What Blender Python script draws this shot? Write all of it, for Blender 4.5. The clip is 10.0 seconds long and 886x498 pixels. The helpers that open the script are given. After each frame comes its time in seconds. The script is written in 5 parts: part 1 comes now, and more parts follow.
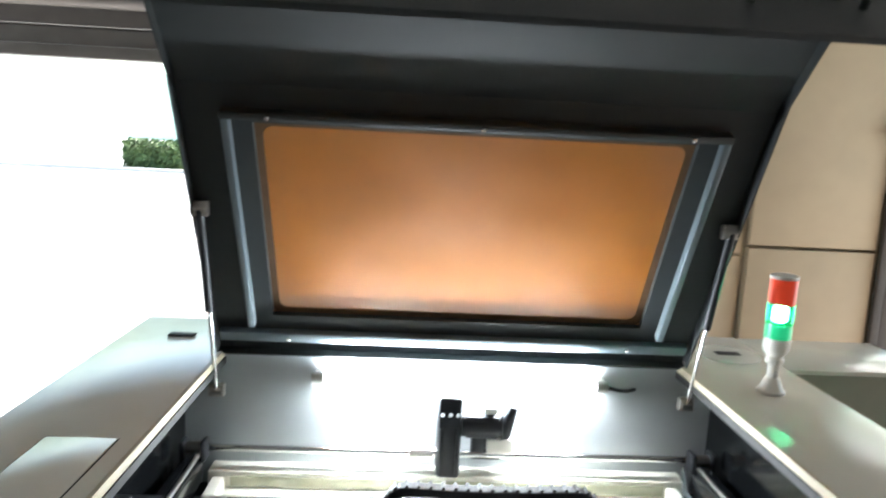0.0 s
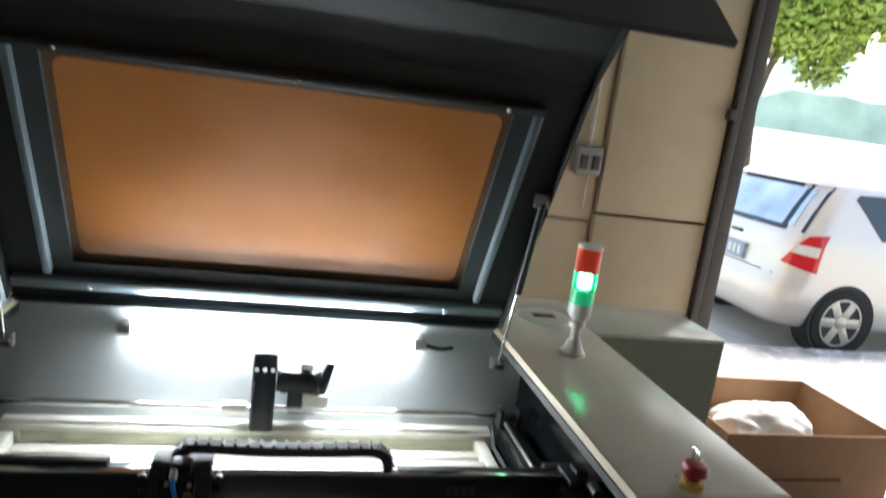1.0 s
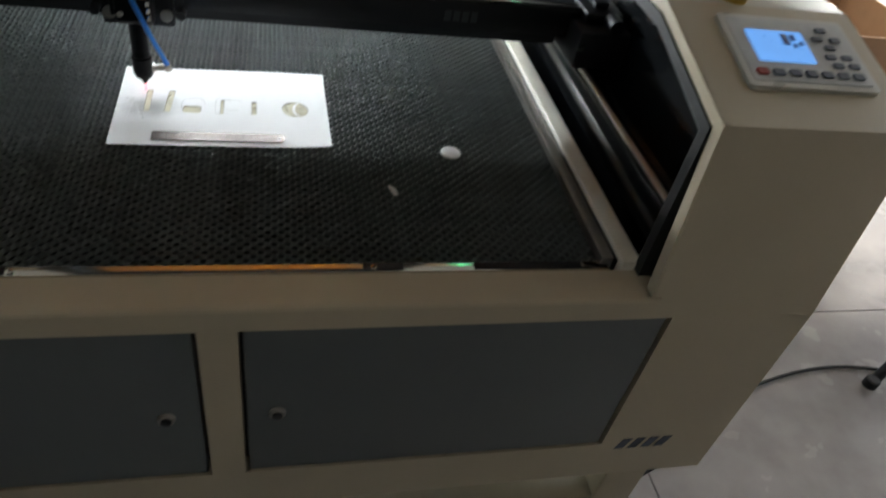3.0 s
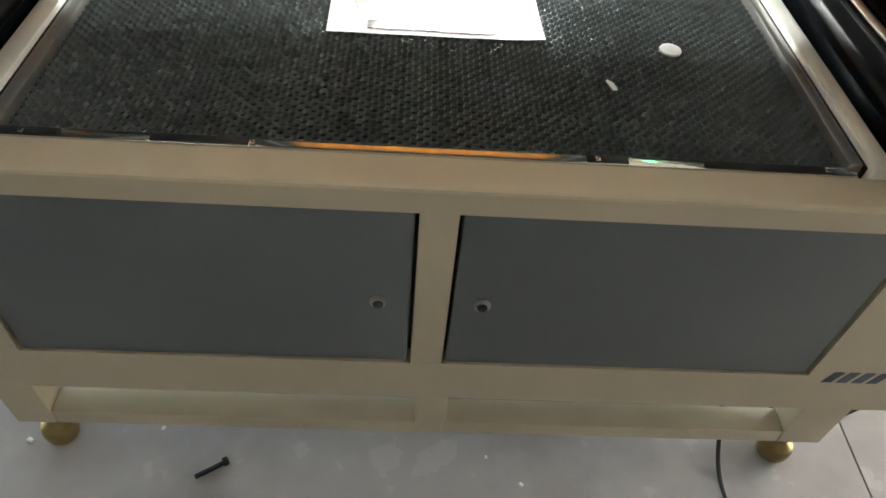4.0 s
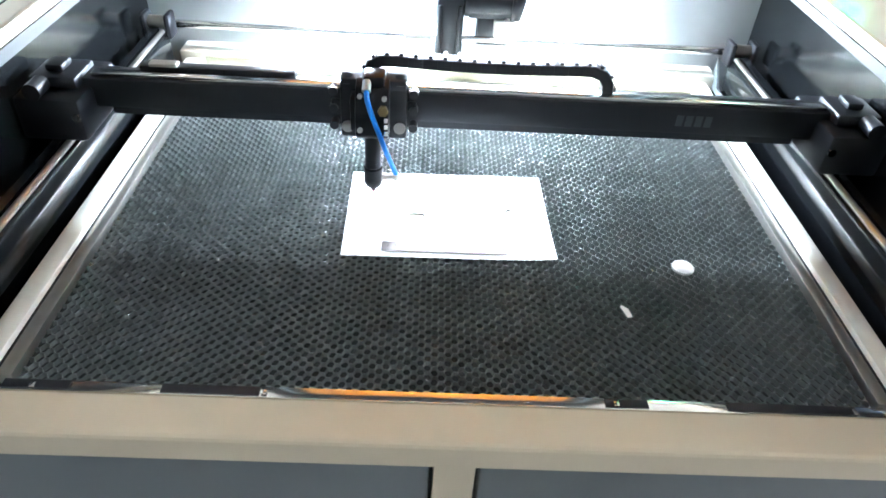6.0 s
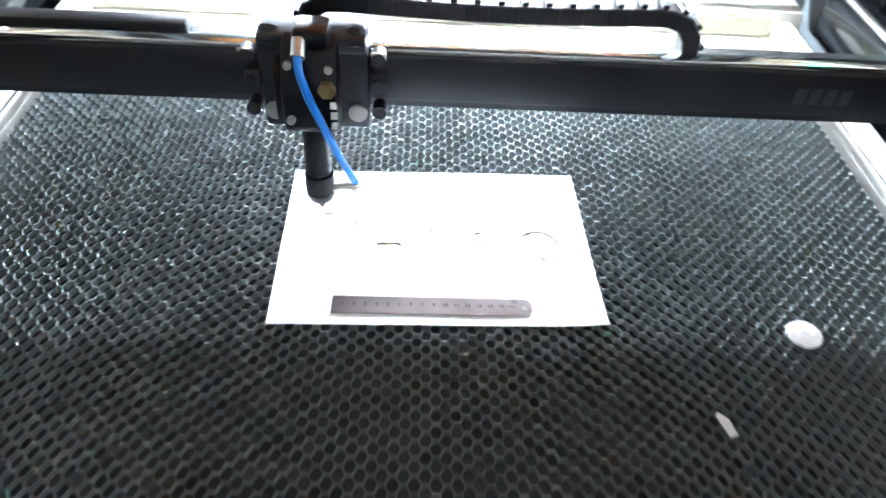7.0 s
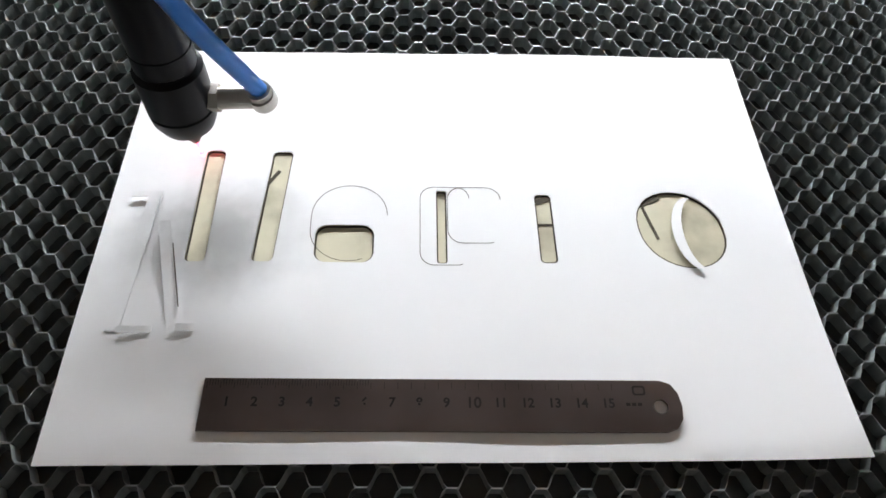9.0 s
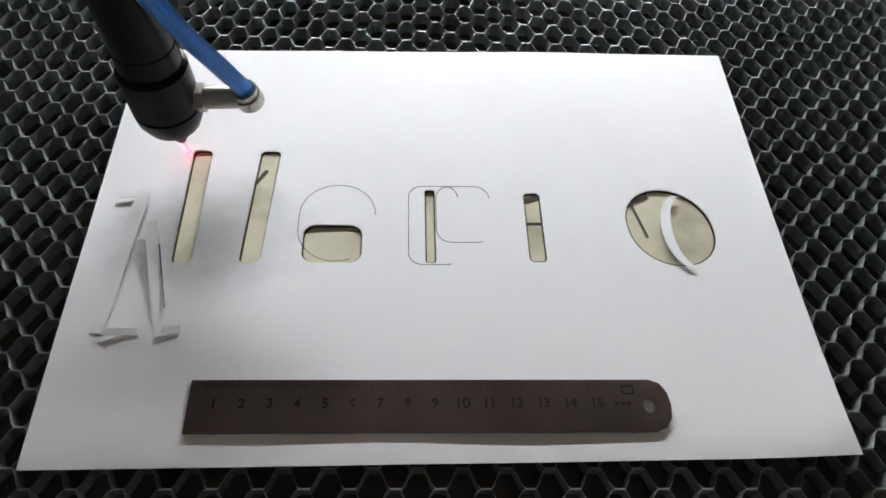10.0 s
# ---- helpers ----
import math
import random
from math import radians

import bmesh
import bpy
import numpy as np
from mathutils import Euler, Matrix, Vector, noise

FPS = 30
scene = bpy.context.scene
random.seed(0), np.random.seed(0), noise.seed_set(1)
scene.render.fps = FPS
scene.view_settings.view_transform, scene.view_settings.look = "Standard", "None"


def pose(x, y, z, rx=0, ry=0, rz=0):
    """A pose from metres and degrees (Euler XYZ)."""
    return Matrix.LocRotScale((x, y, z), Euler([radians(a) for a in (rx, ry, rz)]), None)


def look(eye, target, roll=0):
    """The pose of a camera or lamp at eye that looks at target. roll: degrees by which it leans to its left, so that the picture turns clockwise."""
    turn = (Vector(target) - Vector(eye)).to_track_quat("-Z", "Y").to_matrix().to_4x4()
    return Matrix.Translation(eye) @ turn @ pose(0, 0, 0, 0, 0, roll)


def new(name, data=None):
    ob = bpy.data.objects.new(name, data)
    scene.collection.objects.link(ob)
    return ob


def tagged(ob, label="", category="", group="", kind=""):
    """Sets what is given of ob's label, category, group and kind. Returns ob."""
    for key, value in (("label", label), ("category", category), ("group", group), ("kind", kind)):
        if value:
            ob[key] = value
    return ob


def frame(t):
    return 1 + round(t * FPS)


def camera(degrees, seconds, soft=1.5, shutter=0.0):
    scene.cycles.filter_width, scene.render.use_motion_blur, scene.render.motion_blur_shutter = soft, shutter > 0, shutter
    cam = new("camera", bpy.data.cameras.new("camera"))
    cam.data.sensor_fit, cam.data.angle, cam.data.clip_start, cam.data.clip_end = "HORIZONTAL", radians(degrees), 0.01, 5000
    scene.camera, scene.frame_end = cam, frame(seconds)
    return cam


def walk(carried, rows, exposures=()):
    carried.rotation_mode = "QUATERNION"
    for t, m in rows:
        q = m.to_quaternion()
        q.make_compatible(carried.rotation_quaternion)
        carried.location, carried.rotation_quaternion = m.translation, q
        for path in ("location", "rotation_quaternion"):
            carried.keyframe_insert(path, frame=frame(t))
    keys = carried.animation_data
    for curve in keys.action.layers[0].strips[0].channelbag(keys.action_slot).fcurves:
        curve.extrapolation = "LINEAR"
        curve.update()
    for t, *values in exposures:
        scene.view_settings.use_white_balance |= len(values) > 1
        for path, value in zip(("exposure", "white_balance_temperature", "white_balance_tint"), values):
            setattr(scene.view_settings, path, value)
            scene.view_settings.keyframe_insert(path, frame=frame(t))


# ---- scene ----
cam = camera(65.53, 10.0, soft=1.6, shutter=0.4)
PATH = [
    (0.0, (0.0340, -0.8679, 0.7660), (0.0868, 0.1192, 0.6153), 2.91),
    (0.5, (0.0768, -0.8802, 0.8015), (0.2265, 0.1030, 0.6962), 4.06),
    (1.0, (0.1543, -0.8721, 0.7877), (0.3846, 0.0795, 0.5844), 7.80),
    (1.2, (0.1665, -0.8664, 0.7610), (0.3994, 0.0718, 0.5049), 7.99),
    (1.5, (0.1768, -0.8499, 0.7363), (0.4143, 0.0657, 0.4118), 9.33),
    (1.8, (0.1940, -0.8391, 0.6971), (0.4367, 0.0371, 0.2806), 10.18),
    (2.0, (0.2046, -0.8436, 0.6648), (0.4525, 0.0018, 0.1917), 10.81),
    (2.2, (0.2153, -0.8361, 0.6391), (0.4706, -0.0267, 0.1102), 11.57),
    (2.5, (0.2278, -0.8390, 0.6011), (0.4858, -0.0678, 0.0191), 12.17),
    (2.7, (0.2446, -0.8315, 0.5902), (0.4929, -0.0818, -0.0232), 11.89),
    (3.8, (0.0993, -0.8139, 0.5018), (0.2460, -0.1582, -0.2389), 10.74),
    (4.0, (0.1144, -0.8362, 0.4959), (0.1728, -0.1644, -0.2425), 6.08),
    (4.5, (0.1044, -0.8229, 0.4945), (0.1766, -0.1545, -0.2458), 7.44),
    (5.0, (0.1112, -0.7975, 0.5522), (0.1807, -0.0634, -0.1233), 6.25),
    (5.2, (0.1043, -0.7684, 0.6043), (0.1710, 0.0057, -0.0253), 5.41),
    (6.3, (0.1140, -0.6723, 0.5882), (0.1409, 0.1078, -0.0369), 3.63),
    (6.5, (0.1266, -0.5794, 0.5659), (0.1585, 0.1797, -0.0842), 3.63),
    (7.0, (0.1235, -0.3736, 0.4657), (0.1676, 0.3363, -0.2373), 4.14),
    (7.2, (0.1166, -0.2965, 0.4319), (0.1368, 0.3960, -0.2892), 2.41),
    (7.5, (0.1246, -0.2040, 0.3619), (0.1232, 0.4531, -0.3919), 0.80),
    (7.7, (0.1311, -0.1544, 0.3262), (0.1305, 0.4649, -0.4589), 1.45),
    (8.0, (0.1287, -0.1113, 0.2828), (0.1522, 0.4707, -0.5299), 2.81),
    (8.5, (0.1312, -0.0682, 0.2506), (0.1645, 0.4800, -0.5852), 4.44),
    (9.0, (0.1326, -0.0654, 0.2460), (0.1661, 0.4747, -0.5949), 4.10),
    (9.5, (0.1310, -0.0648, 0.2459), (0.1621, 0.4729, -0.5968), 3.87),
    (10.0, (0.1352, -0.0634, 0.2459), (0.1765, 0.4714, -0.5980), 4.51),
]
EXPOSURES = [(0.0, 2.5, 6450, 8), (0.5, 2.15, 6500, 8), (1.0, 1.75, 6500, 8), (1.7, 1.65, 6500, 11), (2.0, 1.6, 6400, 11), (2.7, 1.5, 6600, 9), (3.8, 3.0, 7000, 7), (4.0, 3.25, 7000, 7), (4.5, 3.9, 6900, 7),
             (4.8, 4.1, 6600, 6), (5.2, 4.55, 6000, 7), (6.3, 4.15, 5800, 7), (7.0, 4.0, 5900, 9), (7.5, 3.7, 6100, 10), (8.0, 2.95, 6600, 11), (8.5, 2.1, 6900, 14), (9.0, 1.9, 6900, 14), (9.5, 1.65, 6900, 14), (10.0, 1.4, 6900, 14)]
walk(cam, [(t, look(eye, aim, lean)) for t, eye, aim, lean in PATH], EXPOSURES)

# ---- light ----
SUN_UP, SUN_TURN = radians(40), radians(50)
world = bpy.data.worlds.new("sky")
scene.world = world
world.use_nodes = True
sky = world.node_tree.nodes.new("ShaderNodeTexSky")
sky.sky_type, sky.sun_disc = "NISHITA", False
sky.sun_elevation, sky.sun_rotation = SUN_UP, SUN_TURN
sky.air_density, sky.dust_density = 1.2, 1.5
backing = world.node_tree.nodes["Background"]
world.node_tree.links.new(sky.outputs[0], backing.inputs[0])
backing.inputs[1].default_value = 0.15
sun = new("sun", bpy.data.lights.new("sun", "SUN"))
sun.data.energy, sun.data.angle, sun.data.color = 5.0, radians(8), (1.0, 0.96, 0.9)
sun.matrix_world = look((0, 0, 0), (-math.sin(SUN_TURN) * math.cos(SUN_UP), -math.cos(SUN_TURN) * math.cos(SUN_UP), -math.sin(SUN_UP)))

FLOOR = -0.67          # the cutting bed is at z = 0
X0 = 0.155             # middle of the machine


# ---- materials ----
def mat(name, base, rough=0.5, metal=0.0, vary=0.15, scale=30.0, bump=0.0, bump_scale=200.0, emit=None, power=0.0,
        trans=0.0, ior=1.45, stain=None, per_object=0.0, coat=0.0, alpha_rough=0.03):
    m = bpy.data.materials.new(name)
    m.use_nodes = True
    nt = m.node_tree
    N, L = nt.nodes, nt.links
    b = N["Principled BSDF"]
    b.inputs["Roughness"].default_value, b.inputs["Metallic"].default_value = rough, metal
    b.inputs["Transmission Weight"].default_value, b.inputs["IOR"].default_value = trans, ior
    b.inputs["Coat Weight"].default_value = coat
    co = N.new("ShaderNodeTexCoord")
    n1 = N.new("ShaderNodeTexNoise")
    n1.inputs["Scale"].default_value, n1.inputs["Detail"].default_value = scale, 6
    L.new(co.outputs["Object"], n1.inputs["Vector"])
    n2 = N.new("ShaderNodeTexNoise")
    n2.inputs["Scale"].default_value, n2.inputs["Detail"].default_value = scale * 0.12, 3
    L.new(co.outputs["Object"], n2.inputs["Vector"])
    mixn = N.new("ShaderNodeMath")
    mixn.operation = "ADD"
    L.new(n1.outputs[0], mixn.inputs[0]), L.new(n2.outputs[0], mixn.inputs[1])
    ramp = N.new("ShaderNodeMapRange")
    ramp.inputs[1].default_value, ramp.inputs[2].default_value = 0.7, 1.3
    ramp.inputs[3].default_value, ramp.inputs[4].default_value = 1 - vary, 1 + vary
    L.new(mixn.outputs[0], ramp.inputs[0])
    last = ramp.outputs[0]
    if per_object:
        info = N.new("ShaderNodeObjectInfo")
        r2 = N.new("ShaderNodeMapRange")
        r2.inputs[3].default_value, r2.inputs[4].default_value = 1 - per_object, 1 + per_object
        L.new(info.outputs["Random"], r2.inputs[0])
        mul = N.new("ShaderNodeMath")
        mul.operation = "MULTIPLY"
        L.new(last, mul.inputs[0]), L.new(r2.outputs[0], mul.inputs[1])
        last = mul.outputs[0]
    vm = N.new("ShaderNodeVectorMath")
    vm.operation = "SCALE"
    vm.inputs[0].default_value = base[:3]
    L.new(last, vm.inputs["Scale"])
    colour = vm.outputs[0]
    if stain:
        scol, samount, sscale = stain
        n3 = N.new("ShaderNodeTexNoise")
        n3.inputs["Scale"].default_value, n3.inputs["Detail"].default_value = sscale, 8
        L.new(co.outputs["Object"], n3.inputs["Vector"])
        r3 = N.new("ShaderNodeMapRange")
        r3.inputs[1].default_value, r3.inputs[2].default_value, r3.inputs[4].default_value = 0.5, 0.75, samount
        L.new(n3.outputs[0], r3.inputs[0])
        mx = N.new("ShaderNodeMix")
        mx.data_type = "RGBA"
        L.new(r3.outputs[0], mx.inputs[0]), L.new(colour, mx.inputs[6])
        mx.inputs[7].default_value = (*scol, 1)
        colour = mx.outputs[2]
    L.new(colour, b.inputs["Base Color"])
    rr = N.new("ShaderNodeMapRange")
    rr.inputs[1].default_value, rr.inputs[2].default_value = 0.3, 0.7
    rr.inputs[3].default_value, rr.inputs[4].default_value = max(rough - alpha_rough, 0.02), min(rough + alpha_rough, 1)
    L.new(n1.outputs[0], rr.inputs[0]), L.new(rr.outputs[0], b.inputs["Roughness"])
    if bump:
        nb = N.new("ShaderNodeTexNoise")
        nb.inputs["Scale"].default_value, nb.inputs["Detail"].default_value = bump_scale, 4
        L.new(co.outputs["Object"], nb.inputs["Vector"])
        bp = N.new("ShaderNodeBump")
        bp.inputs["Strength"].default_value, bp.inputs["Distance"].default_value = bump, 0.002
        L.new(nb.outputs[0], bp.inputs["Height"]), L.new(bp.outputs[0], b.inputs["Normal"])
    if emit:
        b.inputs["Emission Color"].default_value, b.inputs["Emission Strength"].default_value = (*emit, 1), power
    return m


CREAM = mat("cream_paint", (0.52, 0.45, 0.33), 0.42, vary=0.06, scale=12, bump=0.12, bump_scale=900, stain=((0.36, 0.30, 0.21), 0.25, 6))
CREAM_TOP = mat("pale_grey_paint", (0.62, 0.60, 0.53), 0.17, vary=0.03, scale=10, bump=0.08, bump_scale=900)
DOOR_GREY = mat("blue_grey_paint", (0.118, 0.134, 0.138), 0.45, vary=0.08, scale=9, bump=0.2, bump_scale=1100)
LID_GREY = mat("dark_slate_paint", (0.024, 0.029, 0.030), 0.55, vary=0.12, scale=14, bump=0.2, bump_scale=1000)
LID_STRIP = mat("slate_aluminium", (0.20, 0.25, 0.28), 0.35, 0.5, vary=0.1, scale=20)
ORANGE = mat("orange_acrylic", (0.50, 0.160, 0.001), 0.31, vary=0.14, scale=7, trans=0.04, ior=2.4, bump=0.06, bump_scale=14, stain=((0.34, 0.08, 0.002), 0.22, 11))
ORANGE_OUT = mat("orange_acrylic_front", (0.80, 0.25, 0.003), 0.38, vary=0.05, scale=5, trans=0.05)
WALL_METAL = mat("pale_metal_liner", (0.32, 0.34, 0.345), 0.36, 0.1, vary=0.06, scale=10)
WHITE_METAL = mat("white_metal", (0.72, 0.70, 0.62), 0.4, vary=0.1, scale=15, stain=((0.38, 0.34, 0.25), 0.4, 9))
BLACK = mat("black_anodised", (0.006, 0.007, 0.010), 0.5, 0.0, ior=1.42, vary=0.2, scale=40, bump=0.1, bump_scale=900)
TUBE_BLACK = mat("gloss_black_anodised", (0.004, 0.004, 0.006), 0.34, ior=1.30, vary=0.2, scale=40)
BLACK_PLASTIC = mat("black_plastic", (0.014, 0.015, 0.018), 0.45, vary=0.2, scale=50)
GLOSS_BLACK = mat("black_gloss_liner", (0.008, 0.009, 0.01), 0.14, vary=0.2, scale=30)
RUBBER = mat("black_rubber", (0.015, 0.015, 0.015), 0.6, vary=0.2, scale=60)
CHROME = mat("polished_steel", (0.70, 0.70, 0.70), 0.14, 1.0, vary=0.06, scale=80)
STEEL = mat("brushed_steel", (0.125, 0.102, 0.095), 0.33, 0.8, vary=0.22, scale=45, bump=0.03, bump_scale=1500)
NICKEL = mat("nickel_plate", (0.38, 0.36, 0.33), 0.33, 0.9, vary=0.08, scale=60)
BRASS = mat("brass_foot", (0.30, 0.22, 0.10), 0.35, 0.8, vary=0.2, scale=40)
LIP = mat("polished_front_lip", (0.62, 0.60, 0.56), 0.10, 0.95, vary=0.12, scale=8)
COMB = mat("honeycomb_foil", (0.20, 0.222, 0.218), 0.6, 0.15, vary=0.15, scale=60, per_object=0.06, stain=((0.07, 0.07, 0.065), 0.25, 9))
COMB_EDGE = mat("bare_foil_edge", (0.29, 0.31, 0.315), 0.5, 0.4, vary=0.25, scale=60, per_object=0.06, stain=((0.15, 0.15, 0.14), 0.3, 14))
TRAY = mat("dark_tray", (0.036, 0.041, 0.043), 0.6, vary=0.10, scale=8)
PAPER = mat("white_paper", (0.80, 0.81, 0.82), 0.75, vary=0.02, scale=14, bump=0.25, bump_scale=18)
pn = PAPER.node_tree
pb = pn.nodes["Principled BSDF"]
pc = pn.nodes.new("ShaderNodeTexCoord")
off_n = pn.nodes.new("ShaderNodeVectorMath")     # soot smear round the first cuts
off_n.operation = "MULTIPLY_ADD"
off_n.inputs[1].default_value, off_n.inputs[2].default_value = (22, 30, 0), (-0.047 * 22, -0.098 * 30, 0)
pn.links.new(pc.outputs["Object"], off_n.inputs[0])
soot_n = pn.nodes.new("ShaderNodeTexNoise")
soot_n.inputs["Scale"].default_value, soot_n.inputs["Detail"].default_value = 45, 4
pn.links.new(pc.outputs["Object"], soot_n.inputs["Vector"])
dist_n = pn.nodes.new("ShaderNodeVectorMath")
dist_n.operation = "LENGTH"
pn.links.new(off_n.outputs[0], dist_n.inputs[0])
sum_n = pn.nodes.new("ShaderNodeMath")
sum_n.operation = "MULTIPLY_ADD"
sum_n.inputs[1].default_value = 0.7
pn.links.new(soot_n.outputs[0], sum_n.inputs[0]), pn.links.new(dist_n.outputs["Value"], sum_n.inputs[2])
fade_n = pn.nodes.new("ShaderNodeMapRange")
fade_n.interpolation_type = "SMOOTHSTEP"
fade_n.inputs[1].default_value, fade_n.inputs[2].default_value = 0.40, 1.55
fade_n.inputs[3].default_value, fade_n.inputs[4].default_value = 0.80, 0.0
pn.links.new(sum_n.outputs[0], fade_n.inputs[0])
smear = pn.nodes.new("ShaderNodeMix")
smear.data_type = "RGBA"
smear.inputs[7].default_value = (0.20, 0.20, 0.19, 1)
pn.links.new(fade_n.outputs[0], smear.inputs[0]), pn.links.new(pb.inputs["Base Color"].links[0].from_socket, smear.inputs[6])
pn.links.new(smear.outputs[2], pb.inputs["Base Color"])
BACKING = mat("cream_backing_paper", (0.58, 0.55, 0.41), 0.8, vary=0.10, scale=60, stain=((0.14, 0.11, 0.07), 0.7, 26))
CHAR = mat("charred_edge", (0.06, 0.05, 0.035), 0.9, vary=0.4, scale=300)
BLUE = mat("blue_air_hose", (0.015, 0.20, 0.68), 0.3, vary=0.08, scale=50)
TUBE_GLOW = mat("fluorescent_glow", (0.9, 0.9, 0.9), 0.5, emit=(0.86, 0.93, 1.0), power=48.0)
GREEN_GLOW = mat("green_lamp", (0.55, 1.0, 0.75), 0.3, emit=(0.40, 1.0, 0.64), power=9.0)
GREEN_CLEAR = mat("green_clear_lens", (0.03, 0.85, 0.40), 0.22, vary=0.05, trans=0.92, ior=1.3)
# unlit red lens: weak emission stands in for light in the plastic
RED_LENS = mat("red_lens", (0.62, 0.05, 0.02), 0.3, vary=0.08, emit=(0.8, 0.06, 0.02), power=0.06)
WHITE_PLASTIC = mat("white_plastic", (0.68, 0.66, 0.60), 0.4, vary=0.05)
# unlit lower green lens, with spill from the bulb added as weak emission
GREEN_LENS = mat("green_lens", (0.02, 0.42, 0.18), 0.3, vary=0.05, emit=(0.02, 0.6, 0.25), power=0.12)
LASER = mat("laser_dot", (1, 0.1, 0.1), 0.5, emit=(1.0, 0.05, 0.10), power=3.5)
LCD = mat("blue_display", (0.08, 0.2, 0.4), 0.3, emit=(0.13, 0.40, 1.0), power=0.26)
LCD_DARK = mat("display_segment", (0.02, 0.06, 0.25), 0.4)
KEYPAD = mat("silver_keypad_frame", (0.62, 0.61, 0.57), 0.3, 0.2, vary=0.05)
KEY_DARK = mat("slate_key", (0.06, 0.075, 0.11), 0.5)
RED = mat("red_plastic", (0.30, 0.015, 0.02), 0.35, vary=0.1)
YELLOW = mat("yellow_plastic", (0.45, 0.30, 0.05), 0.45, vary=0.1)
CARD = mat("brown_cardboard", (0.30, 0.165, 0.085), 0.85, vary=0.12, scale=18, bump=0.2, bump_scale=300)
FOAM = mat("white_wrap", (0.75, 0.76, 0.76), 0.6, vary=0.06, bump=0.6, bump_scale=25)
TILE = mat("floor_tile", (0.40, 0.372, 0.362), 0.22, alpha_rough=0.1, vary=0.14, scale=9, bump=0.15, bump_scale=60, per_object=0.06, stain=((0.17, 0.14, 0.13), 0.6, 3.5))
GROUT = mat("floor_grout", (0.30, 0.27, 0.25), 0.8)
CONCRETE = mat("outdoor_concrete", (0.46, 0.44, 0.41), 0.85, vary=0.15, scale=3, stain=((0.3, 0.28, 0.25), 0.5, 0.6))
WALL_PAINT = mat("beige_wall", (0.43, 0.355, 0.245), 0.75, vary=0.06, scale=6, bump=0.2, bump_scale=120, stain=((0.40, 0.33, 0.24), 0.4, 2.0))
PLASTER = mat("grey_plaster", (0.40, 0.405, 0.39), 0.85, vary=0.08, scale=5)
SHUTTER = mat("shutter_steel", (0.16, 0.15, 0.14), 0.5, 0.4, vary=0.15, scale=8)
DARK_FRAME = mat("dark_door_frame", (0.05, 0.045, 0.04), 0.6, vary=0.2, scale=20)
CAR_PAINT = mat("silver_car_paint", (0.76, 0.69, 0.63), 0.32, 0.2, vary=0.03, scale=6, coat=0.6)
# pale, uneven base colour imitates bright sky mirrored in the glass
REAR_GLASS_SKY = mat("rear_glass_sky_in_colour", (0.62, 0.66, 0.68), 0.06, 0.65, vary=0.5, scale=2.0, coat=0.6)
CAR_GLASS = mat("dark_car_glass", (0.03, 0.035, 0.04), 0.06, vary=0.1, coat=0.5)
TYRE = mat("tyre_rubber", (0.02, 0.02, 0.02), 0.8, vary=0.2)
ALLOY = mat("alloy_rim", (0.62, 0.55, 0.48), 0.4, 0.4)
BARK = mat("bark", (0.10, 0.075, 0.05), 0.9, vary=0.3, scale=12)
LEAF = mat("leaf_green", (0.20, 0.27, 0.04), 0.55, vary=0.5, scale=4)
HEDGE = mat("hedge_green", (0.06, 0.10, 0.03), 0.7, vary=0.4, scale=3)
# distance haze is mixed into the hill colour itself
HILL = mat("haze_paled_hill_green", (0.50, 0.60, 0.46), 0.95, vary=0.3, scale=0.2)


# ---- mesh helpers ----
def box(bm, x0, x1, y0, y1, z0, z1, m=None, bevel=0.0, seg=2):
    vs = [bm.verts.new((x, y, z)) for z in (z0, z1) for y in (y0, y1) for x in (x0, x1)]
    fs = [bm.faces.new([vs[i] for i in f]) for f in ((0, 2, 3, 1), (4, 5, 7, 6), (0, 1, 5, 4), (2, 6, 7, 3), (0, 4, 6, 2), (1, 3, 7, 5))]
    if bevel:
        es = list({e for f in fs for e in f.edges})
        got = bmesh.ops.bevel(bm, geom=es, offset=bevel, segments=seg, affect="EDGES", profile=0.5)
        vs = list({v for v in got["verts"]} | {v for v in vs if v.is_valid})
    if m is not None:
        bmesh.ops.transform(bm, matrix=m, verts=vs)
    return bm


def prism(bm, pts, x0, x1, m=None, bevel=0.0):
    """A (y, z) outline swept along x."""
    a = [bm.verts.new((x0, y, z)) for y, z in pts]
    b = [bm.verts.new((x1, y, z)) for y, z in pts]
    n = len(pts)
    fs = [bm.faces.new(a[::-1]), bm.faces.new(b)]
    fs += [bm.faces.new((a[i], a[(i + 1) % n], b[(i + 1) % n], b[i])) for i in range(n)]
    vs = a + b
    if bevel:
        got = bmesh.ops.bevel(bm, geom=list({e for f in fs for e in f.edges}), offset=bevel, segments=2, affect="EDGES", profile=0.5)
        vs = list({v for v in got["verts"]} | {v for v in vs if v.is_valid})
    if m is not None:
        bmesh.ops.transform(bm, matrix=m, verts=vs)
    bmesh.ops.recalc_face_normals(bm, faces=bm.faces[:])
    return bm


